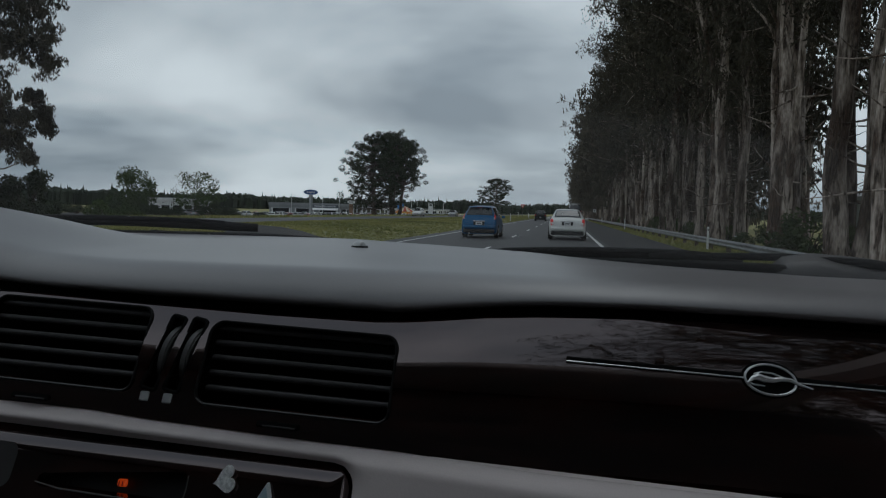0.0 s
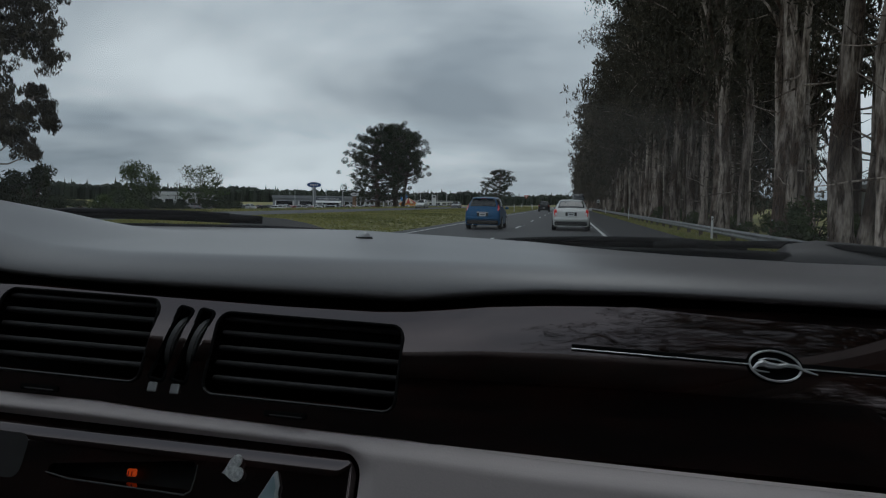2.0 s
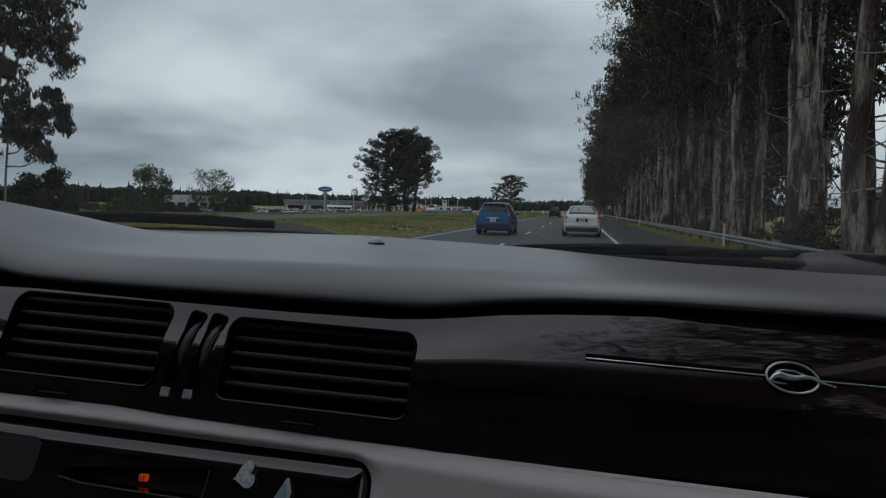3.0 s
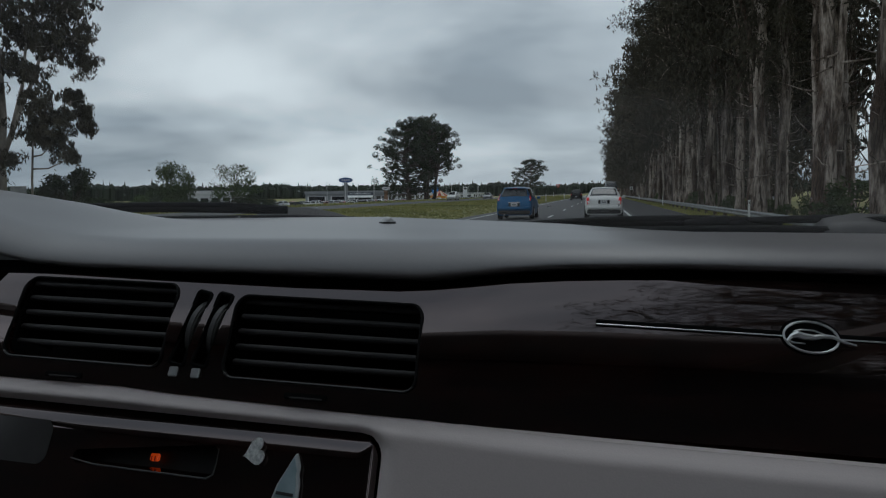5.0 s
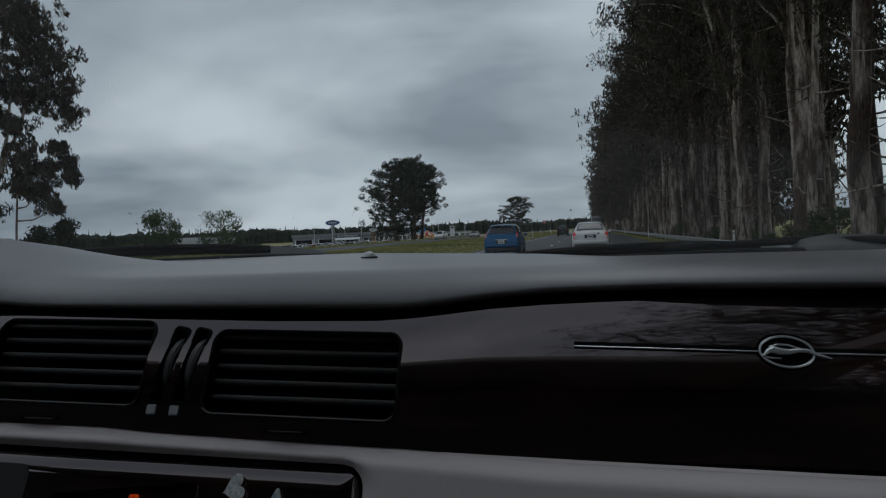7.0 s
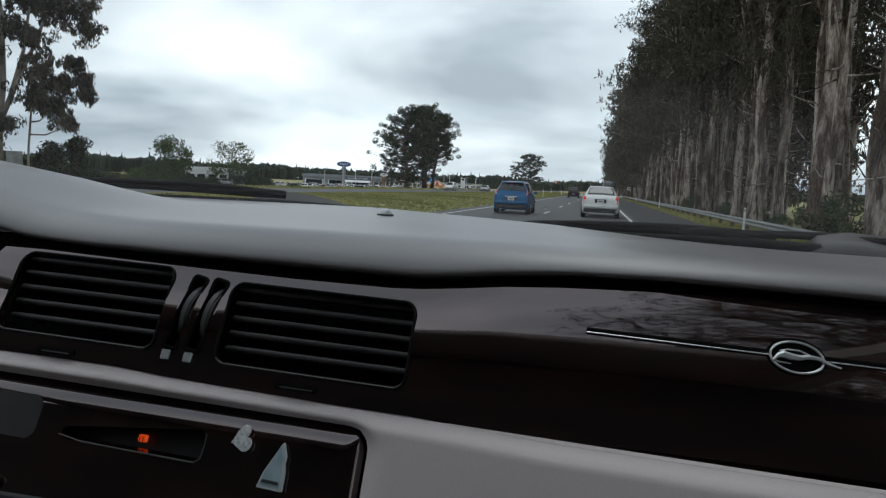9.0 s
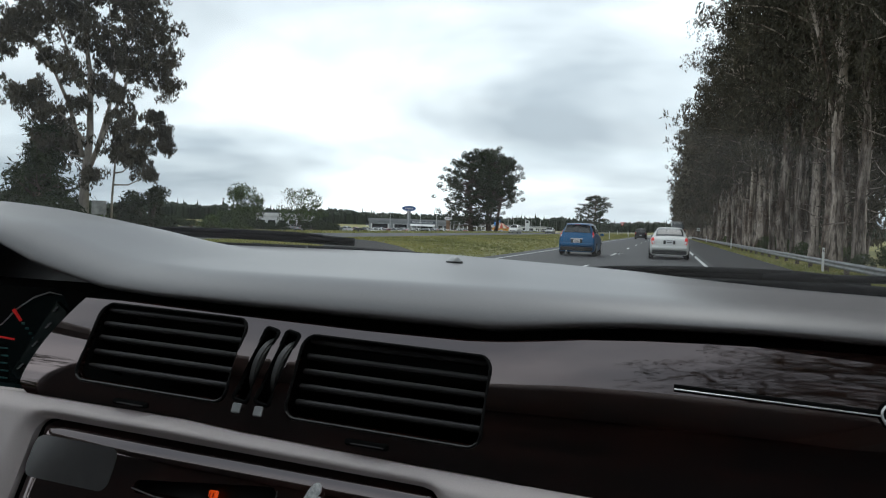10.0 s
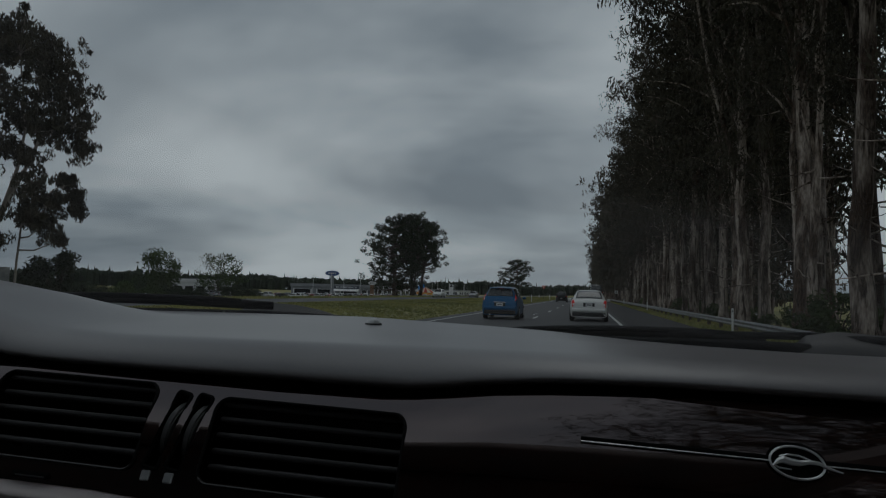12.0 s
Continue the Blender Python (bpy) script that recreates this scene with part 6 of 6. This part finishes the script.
for nm, lb, pt, st, x, y in (("silver_pickup", "silver pickup truck coming the other way", SILVERCAR, "truck", -29.5, 236), ("silver_sedan", "silver sedan coming the other way", SILVERCAR, "sedan", -26.0, 168),
                             ("dark_sedan", "dark grey sedan coming the other way", GREYCAR, "sedan", -25.6, 204), ("white_suv", "white sport utility car coming the other way", WHITECAR, "suv", -29.0, 142)):
    make_car(nm, lb, pt, st, "oncoming cars").matrix_basis = pose(x, y, 0.05, 0, 0, 180)

lot = [make_car("parked_car", f"{w} car parked on the dealer's forecourt", p, s, "cars on the forecourt") for w, p, s in (("white", WHITECAR, "sedan"), ("silver", SILVERCAR, "suv"), ("dark grey", GREYCAR, "hatch"), ("black", BLACKCAR, "sedan"), ("white", WHITECAR, "truck"), ("red", REDCAR, "sedan"), ("silver", SILVERCAR, "sedan"))]
n_lot = 0
for row, x in enumerate((-64.5, -72.0, -80.0)):
    for k in range(46):
        y = 196 + ALONG + 5.6 * k + (2.0 if row % 2 else 0)
        if rng.uniform() < (0.08 if row == 0 else 0.2) or 308 < y - ALONG < 326:
            continue
        m = pose(x + rng.uniform(-0.4, 0.4), y, -1.76, 0, 0, float(rng.choice((80, 95, 270, 262)) + rng.uniform(-4, 4)))
        if n_lot < len(lot):
            lot[n_lot].matrix_basis = m
        else:
            copy_thing(lot[int(rng.integers(0, len(lot)))], m)
        n_lot += 1
for k in range(13):
    if k != 8:
        copy_thing(lot[int(rng.integers(0, len(lot)))], pose(-103 + 2.9 * k, 199 + ALONG + rng.uniform(-0.5, 0.5), -1.76, 0, 0, float(rng.choice((0, 180)) + rng.uniform(-3, 3))))
for k in range(9):
    copy_thing(lot[int(rng.integers(0, len(lot)))], pose(-100 + 3.1 * k, 216 + ALONG + rng.uniform(-0.5, 0.5), -1.76, 0, 0, float(rng.choice((0, 180)) + rng.uniform(-3, 3))))


# ---- dealers' buildings, signs and poles ----
def dealer(name, label, x0, x1, y0, y1, h, wall, fascia, bays, base=-1.8):
    y0, y1 = y0 + ALONG, y1 + ALONG
    d = thing(name, label, "building", at=pose((x0 + x1) / 2, (y0 + y1) / 2, base))
    inv = Matrix.Translation((-(x0 + x1) / 2, -(y0 + y1) / 2, 0))

    def put(nm, bm, m, parent=None, lb=""):
        bmesh.ops.transform(bm, matrix=inv, verts=bm.verts)
        return part(nm, bm, m, parent or d, lb)
    put("wall", box(((x0 + x1) / 2, (y0 + y1) / 2, h / 2), (x1 - x0, y1 - y0, h)), wall)
    put("roof", box(((x0 + x1) / 2, (y0 + y1) / 2, h + 0.12), (x1 - x0 + 0.8, y1 - y0 + 0.8, 0.24)), ROOFING)
    put("fascia", box((x1 + 0.3, (y0 + y1) / 2, h - 0.55), (0.5, y1 - y0 + 0.5, 1.0), None, 0.05), fascia)
    put("fascia", box(((x0 + x1) / 2, y0 - 0.3, h - 0.55), (x1 - x0 + 0.4, 0.5, 1.0), None, 0.05), fascia)
    step = (y1 - y0) / bays
    for k in range(bays):
        y = y0 + step * (k + 0.5)
        win = put("window", box((x1 + 0.04, y, 1.55), (0.16, step * 0.84, 2.5)), WHITE)
        put("pane", box((x1 + 0.10, y, 1.55), (0.12, step * 0.76, 2.3)), DARKGLASS, win)
    for k in range(3):
        x = x0 + (x1 - x0) * (k + 0.5) / 3
        win = put("window", box((x, y0 - 0.04, 1.55), ((x1 - x0) / 3 * 0.8, 0.16, 2.4)), WHITE)
        put("pane", box((x, y0 - 0.10, 1.55), ((x1 - x0) / 3 * 0.7, 0.12, 2.2)), DARKGLASS, win)
    return d


dealer("white_showroom", "small white car showroom behind the trees", -133, -121, 228, 246, 5.0, WHITE, WHITE, 3)
grey_hall = dealer("grey_showroom", "low grey showroom with a flat roof", -119, -89, 292, 338, 4.7, WALLGREY, WALLGREY, 6)
dealer("white_showroom", "white flat-roofed showroom with a glazed front", -135, -104, 350, 455, 4.6, WHITE, WHITE, 10)
dealer("pale_store", "pale low store building far along the road", -150, -110, 640, 700, 4.5, WHITE, WALLGREY, 6)
barn = thing("barn", "grey metal barn behind the gum row", "barn", at=pose(44, 100 + ALONG, -0.3))
part("wall", loft([[(-9, yy, 0), (9, yy, 0), (9, yy, 4.5), (0, yy, 7.2), (-9, yy, 4.5)] for yy in (-14, 14)]), WALLGREY, barn)
part("roof", loft([[(-9.5, yy, 4.35), (0, yy, 7.25), (9.5, yy, 4.35), (9.5, yy, 4.6), (0, yy, 7.5), (-9.5, yy, 4.6)] for yy in (-14.5, 14.5)]), ROOFING, barn)


def lettering(text, size, material, parent, at, turn, label=""):
    cu = bpy.data.curves.new("lettering", "FONT")
    cu.body, cu.size, cu.extrude, cu.align_x, cu.align_y = text, size, 0.01, "CENTER", "CENTER"
    cu.materials.append(material)
    tmp = bpy.data.objects.new("lettering", cu)
    me = bpy.data.meshes.new_from_object(tmp)
    bpy.data.objects.remove(tmp)
    ob = new("lettering", me)
    ob.parent = parent
    ob.matrix_basis = at @ turn
    return ob


# the wall sign that can be read, on the side that faces the coming traffic
board = tagged(part("sign_board", box((-95.0, 291.0 + ALONG, 1.9), (11.0, 0.25, 1.3), None, 0.03), surface("slate_board", (0.045, 0.055, 0.07), (0.07, 0.08, 0.10), 1.5, 0.5)), "long slate grey wall sign with white capitals", "sign")
lettering("PRE-OWNED VEHICLES", 0.86, WHITE, board, pose(-95.0, 290.86 + ALONG, 1.9), pose(0, 0, 0, 90, 0, 0))
awning = thing("awning", "white sloping awning under the wall sign", "awning", at=pose(-95, 289.6 + ALONG, 0))
part("canopy", loft([[(-5.6, -1.2, 0.35), (5.6, -1.2, 0.35), (5.6, 1.2, 1.15), (-5.6, 1.2, 1.15)], [(-5.6, -1.2, 0.43), (5.6, -1.2, 0.43), (5.6, 1.2, 1.23), (-5.6, 1.2, 1.23)]]), WHITE, awning)
for sx in (-5.4, 5.4):
    part("post", box((sx, -1.1, -0.7), (0.12, 0.12, 2.2)), WHITE, awning)


def oval_sign(name, label, x, y, z, rx, rz, face, rim, pole, pole_w=0.7):
    s = thing(name, label, "sign", "dealer signs", at=pose(x, y + ALONG, -1.8, 0, 0, 18))
    z += 1.8
    part("pole", box((0, 0.25, z / 2), (pole_w, 0.35, z), None, 0.03), pole, s)
    part("rim", plate_xz(ellipse(rx, rz), -0.05, 0.5, (0, z)), rim, s)
    part("face", plate_xz(ellipse(rx * 0.93, rz * 0.88), -0.09, 0.1, (0, z)), face, s)
    for k in (-0.45, -0.15, 0.15, 0.45):
        part("mark", box((rx * k, -0.10, z), (rx * 0.17, 0.04, rz * 0.55)), rim, s)
    return s


oval_sign("oval_sign", "dark blue oval pylon sign with a white rim", -76, 222, 5.9, 2.2, 0.85, SIGNBLUE, WHITE, WALLGREY, 1.1)
oval_sign("oval_sign", "white oval pylon sign with a dark rim", -75, 261, 3.6, 1.6, 0.75, WHITE, SIGNDARK, surface("brown_pylon", (0.20, 0.11, 0.06), (0.28, 0.16, 0.09), 2, 0.6), 1.6)
square = thing("square_sign", "bright blue square pylon sign with a plain white patch", "sign", "dealer signs", at=pose(-76, 343 + ALONG, -1.8, 0, 0, 15))
part("pylon", box((0, 0.2, 2.2), (2.2, 0.3, 4.4)), WHITE, square)
part("face", box((0, 0, 5.0), (2.9, 0.5, 2.9), None, 0.12, 2), BRIGHTBLUE, square)
part("mark", box((0, -0.27, 5.1), (1.5, 0.05, 0.9), None, 0.02), WHITE, square)
pillar = thing("pillar_sign", "tall white pillar sign with a dark emblem plate", "sign", "dealer signs", at=pose(-78, 430 + ALONG, -1.8, 0, 0, 10))
part("pylon", box((0, 0, 3.6), (2.6, 0.6, 7.2), None, 0.1, 2), WHITE, pillar)
part("mark", plate_xz(ellipse(0.9, 0.6), -0.36, 0.1, (0, 6.3)), SIGNDARK, pillar)

lamp_pole = thing("light_pole", "slim white forecourt light pole", "light pole", "forecourt lights")
part("pole", tube([(0, 0, -0.1), (0, 0, 7.2)], [0.09, 0.06], 8), WHITE, lamp_pole)
part("head", box((0, -0.25, 7.2), (0.3, 0.8, 0.12), None, 0.03), WHITE, lamp_pole)
lamp_pole.matrix_basis = pose(-70, 205 + ALONG, -1.8)
for x, y in ((-68, 225), (-68, 240), (-70, 256), (-74, 272), (-68, 286), (-70, 302), (-68, 330), (-70, 352), (-68, 372), (-72, 392), (-70, 398), (-68, 415), (-72, 440), (-86, 232), (-86, 262), (-86, 300)):
    copy_thing(lamp_pole, pose(x, y + ALONG, -1.8, 0, 0, float(rng.uniform(0, 360))))

# striped tent
tent = thing("striped_tent", "round orange and cream striped fair tent", "tent", at=pose(-68, 317 + ALONG, -1.76))
N_SIDE, R_TENT, H_TENT = 16, 4.1, 2.5
for k in range(N_SIDE):
    a, b = 2 * math.pi * k / N_SIDE, 2 * math.pi * (k + 1) / N_SIDE
    p = [(R_TENT * math.cos(q), R_TENT * math.sin(q)) for q in (a, b)]
    i = [((R_TENT - 0.06) * math.cos(q), (R_TENT - 0.06) * math.sin(q)) for q in (a, b)]
    part("wall_panel", slab([p[0], p[1], i[1], i[0]], 0.0, H_TENT), ORANGE if k % 2 else TENTGOLD, tent)
    o = [((R_TENT + 0.35) * math.cos(q), (R_TENT + 0.35) * math.sin(q), H_TENT - 0.1) for q in (a, b)]
    bm = bmesh.new()
    vs = [bm.verts.new(v) for v in (*o, (0.25 * math.cos(b), 0.25 * math.sin(b), H_TENT + 2.1), (0.25 * math.cos(a), 0.25 * math.sin(a), H_TENT + 2.1))]
    bm.faces.new(vs)
    bmesh.ops.solidify(bm, geom=bm.faces[:], thickness=0.04)
    part("roof_panel", bm, TENTCREAM if k % 2 else TENTRED, tent)
part("mast", tube([(0, 0, H_TENT + 1.9), (0, 0, H_TENT + 3.0)], [0.06, 0.03], 6), SIGNDARK, tent)

# yield sign on the median and the small sign by the rail
give_way = thing("yield_sign", "red and white triangular yield sign on a dark post", "road sign", at=pose(-10.5, 193 + ALONG, ground_z(-10.5), 0, 0, 8))
part("post", box((0, 0.03, 1.15), (0.09, 0.06, 2.4), None, 0.008), SIGNDARK, give_way)
part("board", plate_xz([(-0.52, 3.08), (-0.46, 3.14), (0.46, 3.14), (0.52, 3.08), (0.05, 2.25), (-0.05, 2.25)], -0.03, 0.03), SIGNRED, give_way)
part("field", plate_xz([(-0.27, 2.97), (0.27, 2.97), (0.0, 2.50)], -0.045, 0.02), PAINT, give_way)
part("mark", box((0, -0.05, 2.83), (0.24, 0.008, 0.06)), SIGNRED, give_way)
notice = thing("road_sign", "small white road sign with a dark symbol on a post", "road sign", at=pose(7.3, 202 + ALONG, -0.3))
part("post", box((0, 0.03, 1.2), (0.09, 0.06, 2.6)), POSTWOOD, notice)
part("board", box((0, -0.02, 2.6), (0.75, 0.03, 0.75), None, 0.01), PAINT, notice)
part("mark", plate_xz(ellipse(0.24, 0.18), -0.05, 0.02, (0, 2.6)), SIGNDARK, notice)
plain = thing("road_sign", "grey back of a square road sign by the oncoming lanes", "road sign", at=pose(-38.5, 54.5 + ALONG, 0, 0, 0, 30))
for sx in (-0.35, 0.35):
    part("post", box((sx, 0.04, 0.6), (0.08, 0.06, 3.0)), STEEL, plain)
part("board", box((0, 0, 1.65), (0.98, 0.03, 0.98), None, 0.01), STEEL, plain)
utility = thing("utility_pole", "wooden utility pole with a crossarm", "utility pole", at=pose(27, 84 + ALONG, -0.3))
part("pole", tube([(0, 0, -0.3), (0, 0, 11)], [0.16, 0.11], 8), POSTWOOD, utility)
part("crossarm", box((0, -0.12, 10.2), (2.4, 0.1, 0.12)), POSTWOOD, utility)
